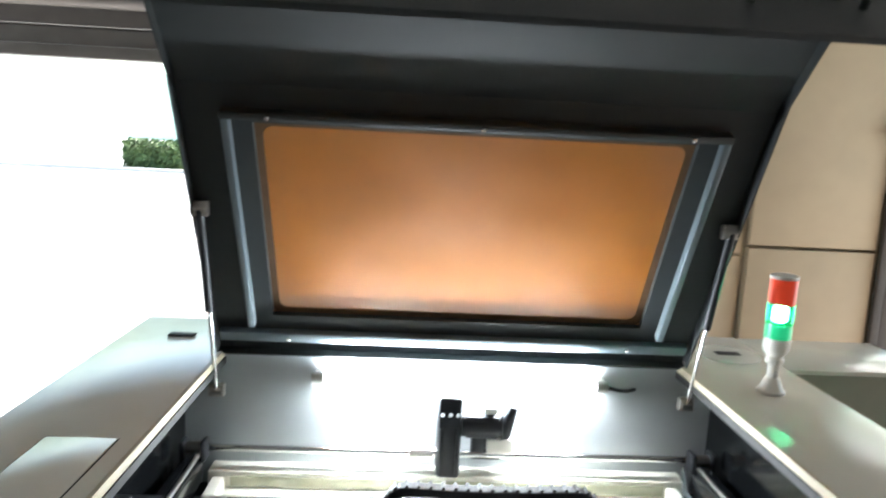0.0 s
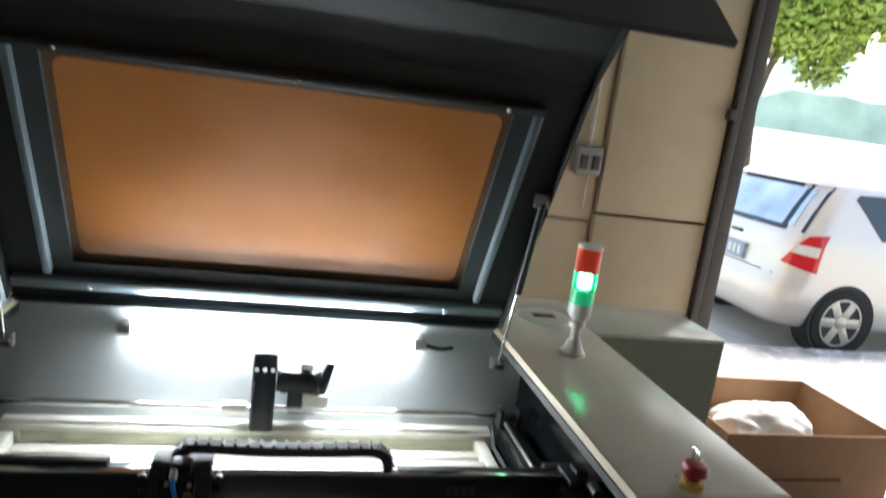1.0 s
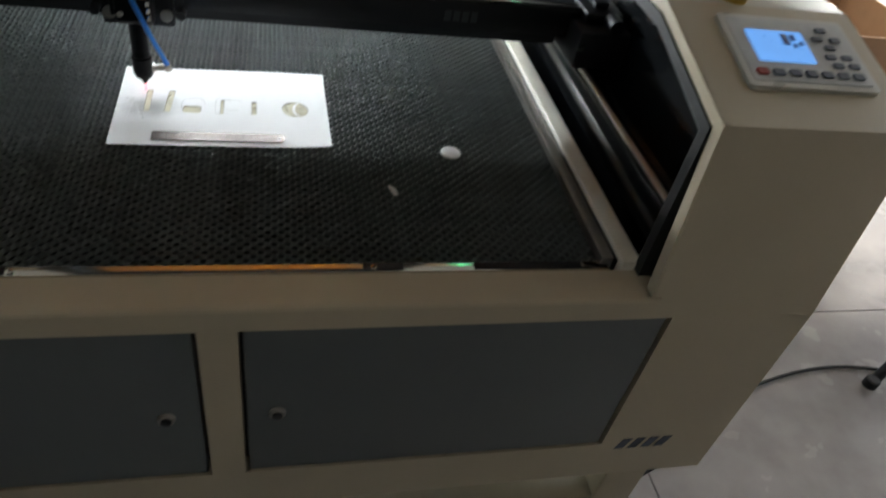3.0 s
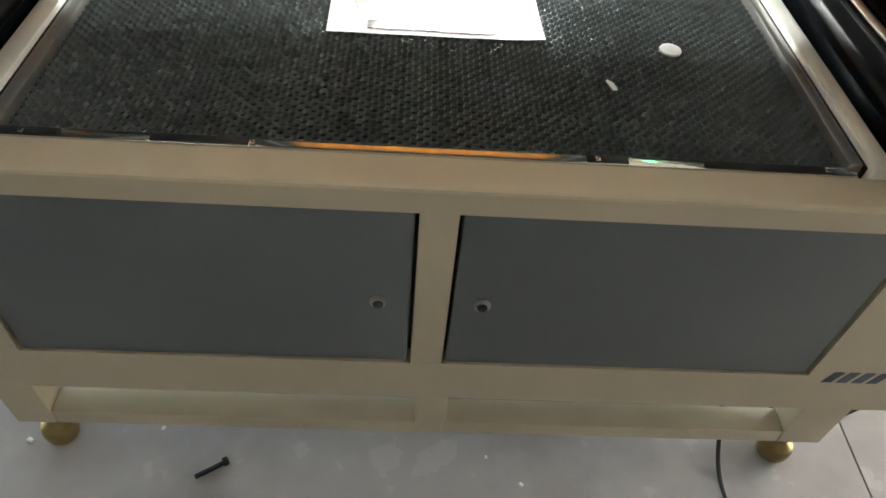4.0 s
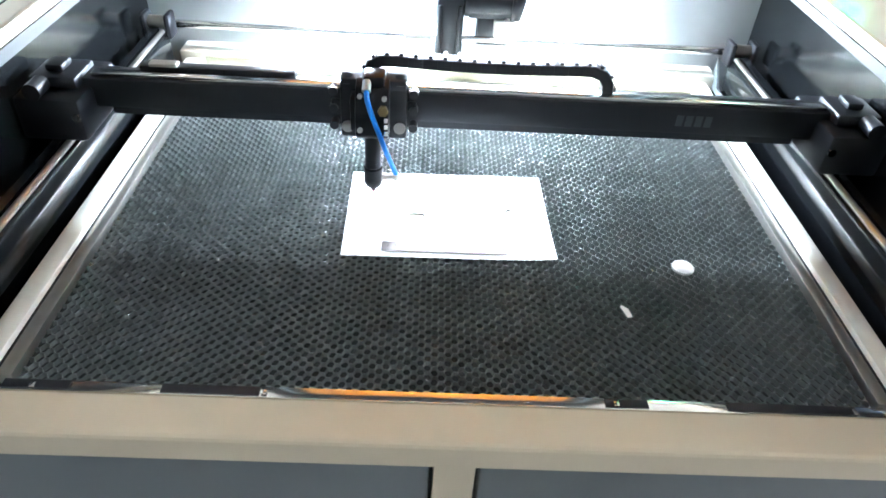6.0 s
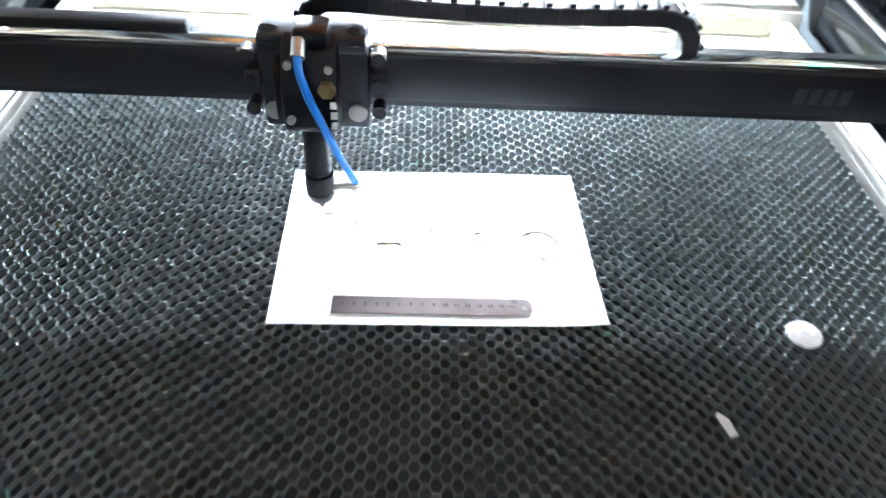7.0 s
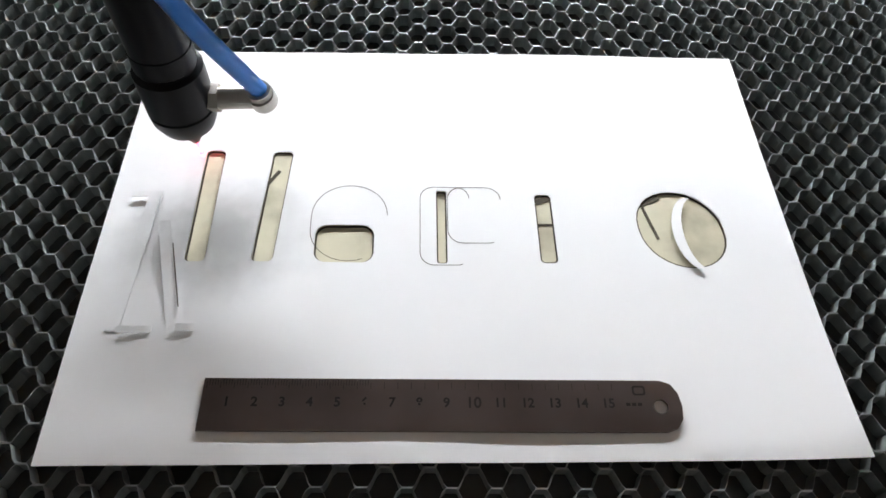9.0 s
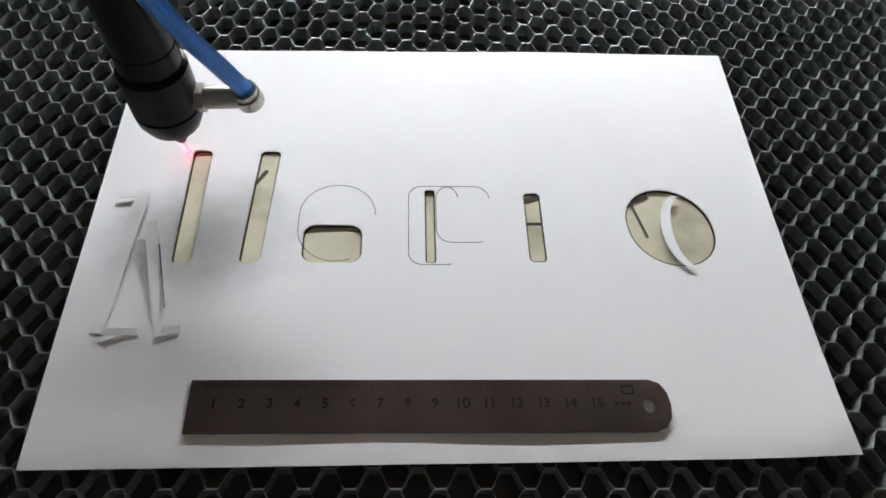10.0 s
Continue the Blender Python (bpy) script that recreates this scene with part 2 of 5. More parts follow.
def lathe(bm, profile, m=None, n=24):
    """(radius, height) pairs turned about z."""
    rings = []
    for r, h in profile:
        rings.append([bm.verts.new((r * math.cos(2 * math.pi * k / n), r * math.sin(2 * math.pi * k / n), h)) for k in range(n)])
    for a, b in zip(rings, rings[1:]):
        for k in range(n):
            bm.faces.new((a[k], a[(k + 1) % n], b[(k + 1) % n], b[k]))
    bm.faces.new(rings[0][::-1]), bm.faces.new(rings[-1])
    if m is not None:
        bmesh.ops.transform(bm, matrix=m, verts=[v for r in rings for v in r])
    return bm


def rod(bm, a, b, r, n=12):
    a, b = Vector(a), Vector(b)
    m = Matrix.Translation(a) @ (b - a).to_track_quat("Z", "Y").to_matrix().to_4x4()
    return lathe(bm, [(r, 0), (r, (b - a).length)], m, n)


def pipe(bm, pts, r, n=10, steps=8):
    """A round hose through points, smoothed."""
    P = [Vector(p) for p in pts]
    P = [P[0] * 2 - P[1]] + P + [P[-1] * 2 - P[-2]]
    path = []
    for i in range(1, len(P) - 2):
        for k in range(steps):
            t = k / steps
            a, b, c, d = P[i - 1:i + 3]
            path.append(0.5 * (2 * b + (c - a) * t + (2 * a - 5 * b + 4 * c - d) * t * t + (3 * b - a - 3 * c + d) * t ** 3))
    path.append(P[-2])
    rings = []
    for i, p in enumerate(path):
        d = (path[min(i + 1, len(path) - 1)] - path[max(i - 1, 0)]).normalized()
        q = d.to_track_quat("Z", "Y").to_matrix()
        rings.append([bm.verts.new(p + q @ Vector((r * math.cos(2 * math.pi * k / n), r * math.sin(2 * math.pi * k / n), 0))) for k in range(n)])
    for a, b in zip(rings, rings[1:]):
        for k in range(n):
            bm.faces.new((a[k], a[(k + 1) % n], b[(k + 1) % n], b[k]))
    bm.faces.new(rings[0][::-1]), bm.faces.new(rings[-1])
    return bm


def mesh_of(name, bm, material, smooth=None):
    me = bpy.data.meshes.new(name)
    bm.to_mesh(me)
    bm.free()
    me.materials.append(material)
    if smooth is not None:
        me.shade_smooth()
        me.set_sharp_from_angle(angle=radians(smooth))
    return me


def part(name, bm, material, parent, label="", smooth=35, kind=""):
    ob = new(name, mesh_of(name, bm, material, smooth))
    ob.parent = parent
    if parent is not None:
        ob.matrix_parent_inverse = parent.matrix_world.inverted()
    return tagged(ob, label=label, kind=kind)


def thing(name, label, category, at=(0, 0, 0), group="", kind=""):
    ob = new(name)
    ob.empty_display_size = 0.05
    ob.matrix_world = Matrix.Translation(at)
    return tagged(ob, label, category, group, kind)


def solo(name, bm, material, label, category, group="", kind="", smooth=35):
    ob = new(name, mesh_of(name, bm, material, smooth))
    return tagged(ob, label, category, group, kind)


B = bmesh.new

# ---- setting: ground, floor, room ----
YARD = FLOOR - 0.22     # the yard lies one step lower
bm = B()
box(bm, -400, 400, -400, 400, YARD - 0.30, YARD)
solo("ground", bm, CONCRETE, "pale sunlit concrete yard reaching the horizon", "ground", kind="structure")
FRONT = 3.0            # building front with its two openings
ROOM = (-5.5, 5.5, -5.0, FRONT)
bm = B()
box(bm, -5.7, 5.7, -5.2, FRONT + 0.25, YARD - 0.05, FLOOR - 0.004)
floor = solo("floor", bm, GROUT, "dusty grey workshop floor of large square tiles", "floor", kind="structure")


def wall(name, x0, x1, y0, y1, z0, z1, material, label):
    bm = B()
    box(bm, x0, x1, y0, y1, z0, z1)
    return solo(name, bm, material, label, "wall", kind="structure")


CEIL = FLOOR + 3.3
# one open side to the east, towards the yard; unseen west gap added for daylight
wall("wall_west", -5.7, -5.5, -5.0, 0.8, FLOOR, CEIL, PLASTER, "plain grey plaster side wall, unseen, cut short to let daylight in")
wall("wall_south", -5.7, 5.7, -5.2, -5.0, FLOOR, CEIL, PLASTER, "plain grey plaster rear wall")
wall("wall_east", 5.5, 5.7, -0.5, FRONT, CEIL - 0.2, CEIL, PLASTER, "grey plaster header over an open workshop side")
# unseen wall, placed to block daylight from the machine's front
wall("wall_east_end", 5.5, 5.7, -5.0, -0.5, FLOOR, CEIL, PLASTER, "unseen grey plaster side wall added to keep daylight off the machine front")
JAMB = 2.80            # right end of the wall pier
PIER_L = 0.55
pier = wall("wall_north", PIER_L, JAMB, FRONT, FRONT + 0.25, FLOOR, CEIL, WALL_PAINT, "beige painted wall pier between two shutter openings")
wall("wall_north_end", -5.7, -5.2, FRONT, FRONT + 0.25, FLOOR, CEIL, WALL_PAINT, "beige end of the front wall")
wall("wall_north_header", -5.2, PIER_L, FRONT, FRONT + 0.25, FLOOR + 2.35, CEIL, WALL_PAINT, "beige wall above the shutter opening")
wall("wall_north_header_side", JAMB, 5.7, FRONT, FRONT + 0.25, FLOOR + 2.75, CEIL, WALL_PAINT, "beige wall above the side opening")
# raised cladding panels on the pier
for px0, px1, pz0, pz1 in ((1.99, 2.74, FLOOR, 0.265), (1.99, 2.74, 0.285, 1.70), (0.60, 1.965, FLOOR, 0.21), (0.60, 1.965, 0.23, 1.70)):
    bm = B()
    box(bm, px0, px1, FRONT - (0.06 if px0 > 1.5 else 0.02), FRONT - 0.001, pz0, pz1, bevel=0.006)
    part("panel", bm, WALL_PAINT, pier)
bm = B()
box(bm, -5.7, 5.7, -5.2, FRONT + 0.25, CEIL, CEIL + 0.15)
for k in range(9):
    box(bm, -5.5, 5.5, -4.6 + k * 0.9, -4.5 + k * 0.9, CEIL - 0.10, CEIL)
solo("ceiling", bm, PLASTER, "grey concrete ceiling with shallow ribs", "ceiling", kind="structure")
# jamb channel
bm = B()
box(bm, JAMB, JAMB + 0.09, FRONT - 0.10, FRONT + 0.16, FLOOR, FLOOR + 2.75, bevel=0.004)
box(bm, JAMB - 0.05, JAMB, FRONT - 0.10, FRONT - 0.065, FLOOR, FLOOR + 2.75, bevel=0.003)
box(bm, JAMB - 0.10, JAMB - 0.05, FRONT - 0.13, FRONT - 0.075, 0.93, 0.99, bevel=0.006)
tagged(solo("door_1", bm, DARK_FRAME, "dark steel guide rail of a roller shutter opening", "door frame", kind="structure"))

# roller shutter, part lowered
shutter = thing("roller_shutter", "grey steel roller shutter, part lowered over the opening", "shutter", (-2.3, FRONT + 0.08, 1.1))
SH0 = 1.125
bm = B()
prism(bm, [(FRONT + 0.05, 0), (FRONT + 0.05, 0.085), (FRONT + 0.07, 0.10), (FRONT + 0.09, 0.085), (FRONT + 0.09, 0)], -5.2, PIER_L)
slat_mesh = mesh_of("slat", bm, SHUTTER, 35)
for k in range(8):
    s = new("slat", slat_mesh)
    s.parent = shutter
    s.matrix_parent_inverse = shutter.matrix_world.inverted()
    s.location = (0, 0, SH0 + 0.07 + k * 0.102)
bm = B()
box(bm, -5.2, PIER_L, FRONT + 0.03, FRONT + 0.11, SH0, SH0 + 0.065, bevel=0.006)
part("bottom_rail", bm, SHUTTER, shutter, "darker bottom rail")
bm = B()
rod(bm, (-5.15, FRONT - 0.12, 1.42), (PIER_L - 0.02, FRONT - 0.12, 1.42), 0.06)
part("cross_pipe", bm, SHUTTER, shutter)

# switch box on the pier
sw = thing("electric_box", "grey wall switch box with conduit on the beige pier", "switch box", (1.92, FRONT - 0.03, 0.56))
bm = B()
box(bm, 1.80, 1.955, FRONT - 0.09, FRONT - 0.021, 0.50, 0.66, bevel=0.008)
part("case", bm, mat("grey_switch_case", (0.22, 0.22, 0.21), 0.5), sw)
for dx in (0.04, 0.115):
    bm = B()
    box(bm, 1.80 + dx - 0.022, 1.80 + dx + 0.022, FRONT - 0.102, FRONT - 0.088, 0.535, 0.615, bevel=0.004)
    part("switch_rocker", bm, DARK_FRAME, sw)
bm = B()
rod(bm, (1.88, FRONT - 0.04, 0.66), (1.88, FRONT - 0.04, 1.9), 0.010)
rod(bm, (1.90, FRONT - 0.04, 0.50), (1.90, FRONT - 0.04, 0.30), 0.006)
part("conduit", bm, mat("pale_conduit", (0.45, 0.42, 0.36), 0.5), sw)

# ---- laser cutter ----
cutter = thing("laser_cutter", "cream and grey laser cutting machine with its lid raised", "laser cutter", (X0, 0.2, FLOOR))
LX, RX = -0.365, 0.675        # inner flanges of the side cabinets
LO, RO = -0.62, 0.93          # outer faces
TOP, FY = 0.288, -0.275       # top of the side cabinets, their front


def cpart(name, bm, material, label="", parent=None, smooth=35, kind=""):
    return part(name, bm, material, parent or cutter, label, smooth, kind)


# lower cabinet front: rails, stiles, skirt
bm = B()
prism(bm, [(-0.246, -0.05), (-0.246, -0.002), (-0.2935, -0.002), (-0.2975, -0.0035), (-0.2995, -0.0065), (-0.300, -0.010), (-0.300, -0.037), (-0.27, -0.05)], LX - 0.012, RX + 0.012)
cpart("front_rail", bm, CREAM, smooth=20)
DOORS = ((-0.402, 0.128), (0.180, 0.712))
bm = B()
box(bm, LO, RO, -0.2995, -0.27, -0.43, -0.337)
cpart("front_skirt", bm, CREAM)
for a, b in ((LO, DOORS[0][0] - 0.004), (DOORS[0][1] + 0.004, DOORS[1][0] - 0.004), (DOORS[1][1] + 0.004, RO)):
    bm = B()
    box(bm, a, b, -0.2995, -0.27, -0.3368, -0.0372)
    cpart("front_stile", bm, CREAM)
bm = B()
box(bm, LO + 0.002, LO + 0.012, -0.269, 0.88, -0.43, 0.0)
box(bm, RO - 0.012, RO - 0.002, -0.269, 0.62, -0.43, 0.0)
box(bm, LO + 0.012, RO - 0.012, 0.86, 0.88, -0.16, 0.0)
cpart("cabinet_shell", bm, CREAM)
for i, (a, b) in enumerate(DOORS):
    bm = B()
    box(bm, a + 0.001, b - 0.001, -0.2975, -0.275, -0.3355, -0.0385, bevel=0.004)
    d = cpart("cabinet_door", bm, DOOR_GREY, "blue-grey painted steel door")
    bm = B()
    box(bm, a - 0.004, b + 0.004, -0.274, -0.268, -0.338, -0.036)
    cpart("door_recess", bm, RUBBER)
    lx = (0.086, 0.219)[i]
    bm = B()
    lathe(bm, [(0.0110, 0), (0.0110, 0.002), (0.0095, 0.005), (0.007, 0.005)], pose(lx, -0.2976, -0.199, 90), 20)
    lock = part("lock", bm, NICKEL, d, "chrome cam lock")
    bm = B()
    lathe(bm, [(0.0066, 0), (0.0066, 0.006), (0.005, 0.007)], pose(lx, -0.2990, -0.199, 90), 16)
    box(bm, lx - 0.001, lx + 0.001, -0.3068, -0.3055, -0.203, -0.195)
    part("lock_barrel", bm, BLACK_PLASTIC, d, "black key barrel")
# plain slanted bars where the model name stands
for k in range(4):
    bm = B()
    x = 0.742 + k * 0.0235
    prism(bm, [(-0.3003, -0.352), (-0.3003, -0.325), (-0.2996, -0.325), (-0.2996, -0.352)], x, x + 0.0155)
    for v in bm.verts:
        v.co.x += (v.co.z + 0.352) * 0.35
    cpart("lettering_bar", bm, KEY_DARK)
# open stand
for a, b in ((-0.486, -0.424), (0.146, 0.194), (0.760, 0.836)):
    bm = B()
    box(bm, a, b, -0.298, -0.248, -0.548, -0.431, bevel=0.003)
    cpart("stand_post", bm, CREAM)
for a, b in ((-0.486, -0.424), (0.760, 0.836)):
    bm = B()
    box(bm, a, b, 0.78, 0.83, -0.548, -0.431, bevel=0.003)
    cpart("stand_post", bm, CREAM)
bm = B()
box(bm, -0.424, 0.760, -0.2975, -0.252, -0.5475, -0.512, bevel=0.003)
cpart("lower_beam", bm, CREAM)
bm = B()
box(bm, -0.424, 0.760, 0.785, 0.825, -0.5475, -0.512, bevel=0.003)
cpart("lower_beam", bm, CREAM)
for fx in (-0.470, 0.820):
    for fy in (-0.252, 0.805):
        bm = B()
        lathe(bm, [(0.020, -0.122), (0.027, -0.119), (0.029, -0.108), (0.029, -0.094), (0.026, -0.085), (0.014, -0.078), (0.011, -0.074), (0.011, 0.004)], Matrix.Translation((fx, fy, -0.548)), 24)
        cpart("levelling_foot", bm, BRASS, "round brass levelling foot")

# side cabinets with a sloped front; inner flange ring and recessed black liner
PROFILE = [(FY, 0.001), (FY, 0.236), (-0.080, TOP), (0.90, TOP), (0.90, 0.001)]
for side in (0, 1):
    inner, outer = (RX, RO) if side else (LX, LO)
    sgn = 1 if side else -1
    bm = B()
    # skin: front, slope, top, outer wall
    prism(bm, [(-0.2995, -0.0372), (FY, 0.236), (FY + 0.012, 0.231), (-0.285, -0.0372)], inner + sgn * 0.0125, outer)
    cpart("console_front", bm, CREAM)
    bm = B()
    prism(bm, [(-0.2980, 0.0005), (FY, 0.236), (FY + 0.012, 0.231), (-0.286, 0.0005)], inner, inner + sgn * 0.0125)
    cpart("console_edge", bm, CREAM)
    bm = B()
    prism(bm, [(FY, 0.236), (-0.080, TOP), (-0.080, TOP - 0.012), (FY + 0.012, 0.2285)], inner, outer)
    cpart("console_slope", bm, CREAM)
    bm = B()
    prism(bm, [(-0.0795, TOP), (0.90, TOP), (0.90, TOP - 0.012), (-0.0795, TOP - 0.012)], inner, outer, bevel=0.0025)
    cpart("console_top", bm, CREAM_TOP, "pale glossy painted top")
    bm = B()
    prism(bm, [(FY + 0.013, 0.001), (FY + 0.013, 0.226), (-0.085, TOP - 0.0125), (0.899, TOP - 0.0125), (0.899, 0.001)], outer - sgn * 0.012, outer - sgn * 0.001)
    cpart("console_side", bm, CREAM)
    bm = B()
    prism(bm, [(FY + 0.014, -0.03), (FY + 0.014, 0.222), (-0.085, TOP - 0.016), (0.64, TOP - 0.016), (0.64, -0.03)], *sorted((inner + sgn * 0.085, inner + sgn * 0.091)))
    cpart("liner", bm, GLOSS_BLACK, "glossy black inner wall")
    # flange ring
    w = 0.016
    ring = [((FY, -0.002), (FY, 0.236)), ((FY, 0.236), (-0.08, TOP)), ((-0.08, TOP), (0.64, TOP))]
    bm = B()
    prism(bm, [(-0.297, 0.0005), (FY, 0.236), (-0.08, TOP), (0.64, TOP), (0.64, TOP - w), (-0.083, TOP - w), (FY + w, 0.236 - w * 0.75), (-0.297 + w, 0.0005)], *sorted((inner - sgn * 0.003, inner + sgn * 0.004)))
    cpart("flange", bm, CREAM)
    q = 0.015
    bm = B()
    prism(bm, [(FY + w, 0.0), (FY + w, 0.236 - w * 0.75), (-0.083, TOP - w), (0.64, TOP - w), (0.64, TOP - w - q), (-0.086, TOP - w - q), (FY + w + q, 0.236 - (w + q) * 0.78), (FY + w + q, 0.0)], *sorted((inner - sgn * 0.006, inner + sgn * 0.012)))
    cpart("seal", bm, RUBBER, "black rubber lid seal")
    bm = B()
    prism(bm, [(FY + w + q, 0.01), (FY + w + q, 0.236 - (w + q) * 0.78), (-0.086, TOP - w - q), (-0.087, TOP - w - q - 0.003), (FY + w + q + 0.003, 0.233 - (w + q) * 0.78), (FY + w + q + 0.003, 0.01)], *sorted((inner - sgn * 0.004, inner + sgn * 0.008)))
    cpart("seal_trim", bm, CHROME, "thin bright seal trim")
    # bed side rail
    e = 0.637 if side else -0.335
    bm = B()
    box(bm, *sorted((e + sgn * 0.013, e + sgn * 0.040)), -0.246, 0.60, -0.040, 0.012, bevel=0.004)
    cpart("bed_rail", bm, WHITE_METAL, "pale square tube along the bed")
    bm = B()
    box(bm, *sorted((e + sgn * 0.0125, e + sgn * 0.0095)), -0.234, 0.46, -0.030, 0.004)
    cpart("edge_channel", bm, BLACK, "dark bed edge channel")
    bm = B()
    box(bm, *sorted((e + sgn * 0.0090, e - sgn * 0.008)), -0.230, 0.46, -0.030, 0.005, bevel=0.002)
    cpart("bed_edge", bm, NICKEL, "polished aluminium bed edge")
    # gutter
    bm = B()
    box(bm, *sorted((e + sgn * 0.041, inner + sgn * 0.085)), -0.26, 0.64, -0.05, -0.03)
    cpart("gutter", bm, GLOSS_BLACK)
    # y rail with chrome guide
    gx = 0.718 if side else -0.408
    bm = B()
    box(bm, gx - 0.022, gx + 0.022, -0.235, 0.56, 0.012, 0.074, bevel=0.008)
    box(bm, gx - 0.006, gx + 0.006, -0.225, 0.55, 0.074, 0.084)
    yr = cpart("y_rail", bm, GLOSS_BLACK, "black linear rail")
    bm = B()
    rod(bm, (gx - sgn * 0.013, -0.222, 0.0785), (gx - sgn * 0.013, 0.545, 0.0785), 0.005)
    part("guide_rod", bm, NICKEL, yr, "chrome guide rod")
    for dx in (-0.022, 0.022):
        bm = B()
        box(bm, gx + dx - 0.006, gx + dx + 0.006, 0.548, 0.588, 0.060, 0.108, bevel=0.006)
        part("pulley_bracket", bm, BLACK, yr)
    bm = B()
    rod(bm, (gx - 0.018, 0.568, 0.088), (gx + 0.018, 0.568, 0.088), 0.013)
    part("pulley", bm, NICKEL, yr)
    # end plate of the rail: greyish web
    bm = B()
    prism(bm, [(0.50, 0.0), (0.46, 0.012), (0.56, 0.012), (0.60, 0.06), (0.60, 0.0)], gx - 0.028, gx - 0.024)
    part("web", bm, DOOR_GREY, yr)
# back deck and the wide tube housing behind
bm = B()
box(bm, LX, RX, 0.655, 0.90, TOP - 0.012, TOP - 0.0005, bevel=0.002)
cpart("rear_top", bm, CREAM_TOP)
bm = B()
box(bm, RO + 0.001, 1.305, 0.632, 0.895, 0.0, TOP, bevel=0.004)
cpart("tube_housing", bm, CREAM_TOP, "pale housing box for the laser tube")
bm = B()
box(bm, RO + 0.02, 1.30, 0.6295, 0.6315, 0.004, TOP - 0.010)
cpart("housing_panel", bm, mat("olive_grey_paint", (0.21, 0.215, 0.17), 0.45, vary=0.06), "olive-grey end panel")
# recessed pulls and access lids in the tops
for hx in (0.835, -0.487):
    bm = B()
    box(bm, hx - 0.030, hx + 0.030, 0.724, 0.752, TOP, TOP + 0.004, bevel=0.0015)
    cpart("recessed_pull", bm, RUBBER, "black recessed pull")
bm = B()
lathe(bm, [(0.075, 0), (0.075, 0.002), (0.072, 0.003)], Matrix.Translation((0.835, 0.735, TOP - 0.0005)), 40)
cpart("round_cover", bm, KEYPAD, "pale round cover plate")
bm = B()
box(bm, -0.508, -0.400, -0.06, 0.162, TOP + 0.0005, TOP + 0.003, bevel=0.001)
cpart("access_panel", bm, CREAM_TOP)
bm = B()
for a in ((-0.510, -0.508, -0.06, 0.164), (-0.400, -0.398, -0.06, 0.164), (-0.510, -0.398, 0.162, 0.164)):
    box(bm, a[0], a[1], a[2], a[3], TOP, TOP + 0.0012)
cpart("panel_seam", bm, RUBBER)

# interior back wall and ledges
bm = B()
box(bm, LX - 0.085, RX + 0.085, 0.640, 0.654, -0.05, TOP - 0.0005)
cpart("back_wall", bm, WALL_METAL, "pale sheet-metal back wall")
bm = B()
box(bm, LX - 0.02, RX + 0.02, 0.585, 0.639, -0.04, 0.026, bevel=0.004)
cpart("rear_ledge", bm, WHITE_METAL)
bm = B()
box(bm, LX + 0.03, RX - 0.03, 0.582, 0.5848, -0.008, 0.016, bevel=0.001)
cpart("ledge_inset", bm, mat("pale_green_inset", (0.40, 0.40, 0.30), 0.5), "greenish inset strip")
bm = B()
box(bm, LX + 0.02, RX - 0.02, 0.458, 0.500, -0.040, 0.008, bevel=0.004)
cpart("bed_rear_rail", bm, WHITE_METAL)
bm = B()
box(bm, LX + 0.02, RX - 0.02, 0.501, 0.584, -0.040, -0.012)
cpart("rear_trough", bm, WHITE_METAL)
bm = B()
box(bm, LX + 0.03, RX - 0.03, 0.520, 0.538, -0.0118, 0.004, bevel=0.003)
cpart("trough_bar", bm, WHITE_METAL)
# lamp
lamp = thing("tube_lamp", "lit white fluorescent tube on the back wall of the machine", "lamp", (0.17, 0.625, 0.235))
bm = B()
rod(bm, (-0.135, 0.618, 0.236), (0.475, 0.618, 0.236), 0.013, 16)
part("glass_tube", bm, TUBE_GLOW, lamp, "glowing white tube")
for ex in (-0.150, 0.490):
    bm = B()
    rod(bm, (ex - 0.014, 0.618, 0.236), (ex + 0.014, 0.618, 0.236), 0.0135, 16)
    part("end_cap", bm, NICKEL, lamp)
    bm = B()
    box(bm, ex - 0.008, ex + 0.008, 0.622, 0.6395, 0.222, 0.250, bevel=0.002)
    part("holder", bm, WHITE_PLASTIC, lamp)
bm = B()
pipe(bm, [(0.504, 0.618, 0.236), (0.53, 0.61, 0.232), (0.555, 0.625, 0.226), (0.575, 0.637, 0.226)], 0.004)
part("lead", bm, RUBBER, lamp)
# drive shaft, bearing, motor
bm = B()
rod(bm, (-0.40, 0.605, 0.072), (0.705, 0.605, 0.072), 0.0080)
cpart("drive_shaft", bm, CHROME, "polished steel drive shaft")
motor = cpart("drive_bracket", box(B(), 0.120, 0.172, 0.565, 0.632, 0.030, 0.218, bevel=0.008), BLACK, "black drive motor bracket")
bm = B()
rod(bm, (0.173, 0.592, 0.150), (0.262, 0.592, 0.150), 0.028, 20)
box(bm, 0.180, 0.255, 0.568, 0.616, 0.124, 0.176, bevel=0.006)
part("motor", bm, BLACK, motor)
bm = B()
rod(bm, (0.262, 0.592, 0.150), (0.268, 0.592, 0.150), 0.034, 20)
box(bm, -0.010, 0.010, -0.012, 0.012, -0.040, 0.045, pose(0.279, 0.592, 0.152, 0, 12), bevel=0.006)
box(bm, 0.200, 0.268, 0.600, 0.632, 0.060, 0.122, bevel=0.006)
part("motor_flange", bm, BLACK_PLASTIC, motor)
for kx in (0.128, 0.164):
    part("rib", box(B(), kx - 0.004, kx + 0.004, 0.558, 0.5648, 0.040, 0.150, bevel=0.002), BLACK, motor)
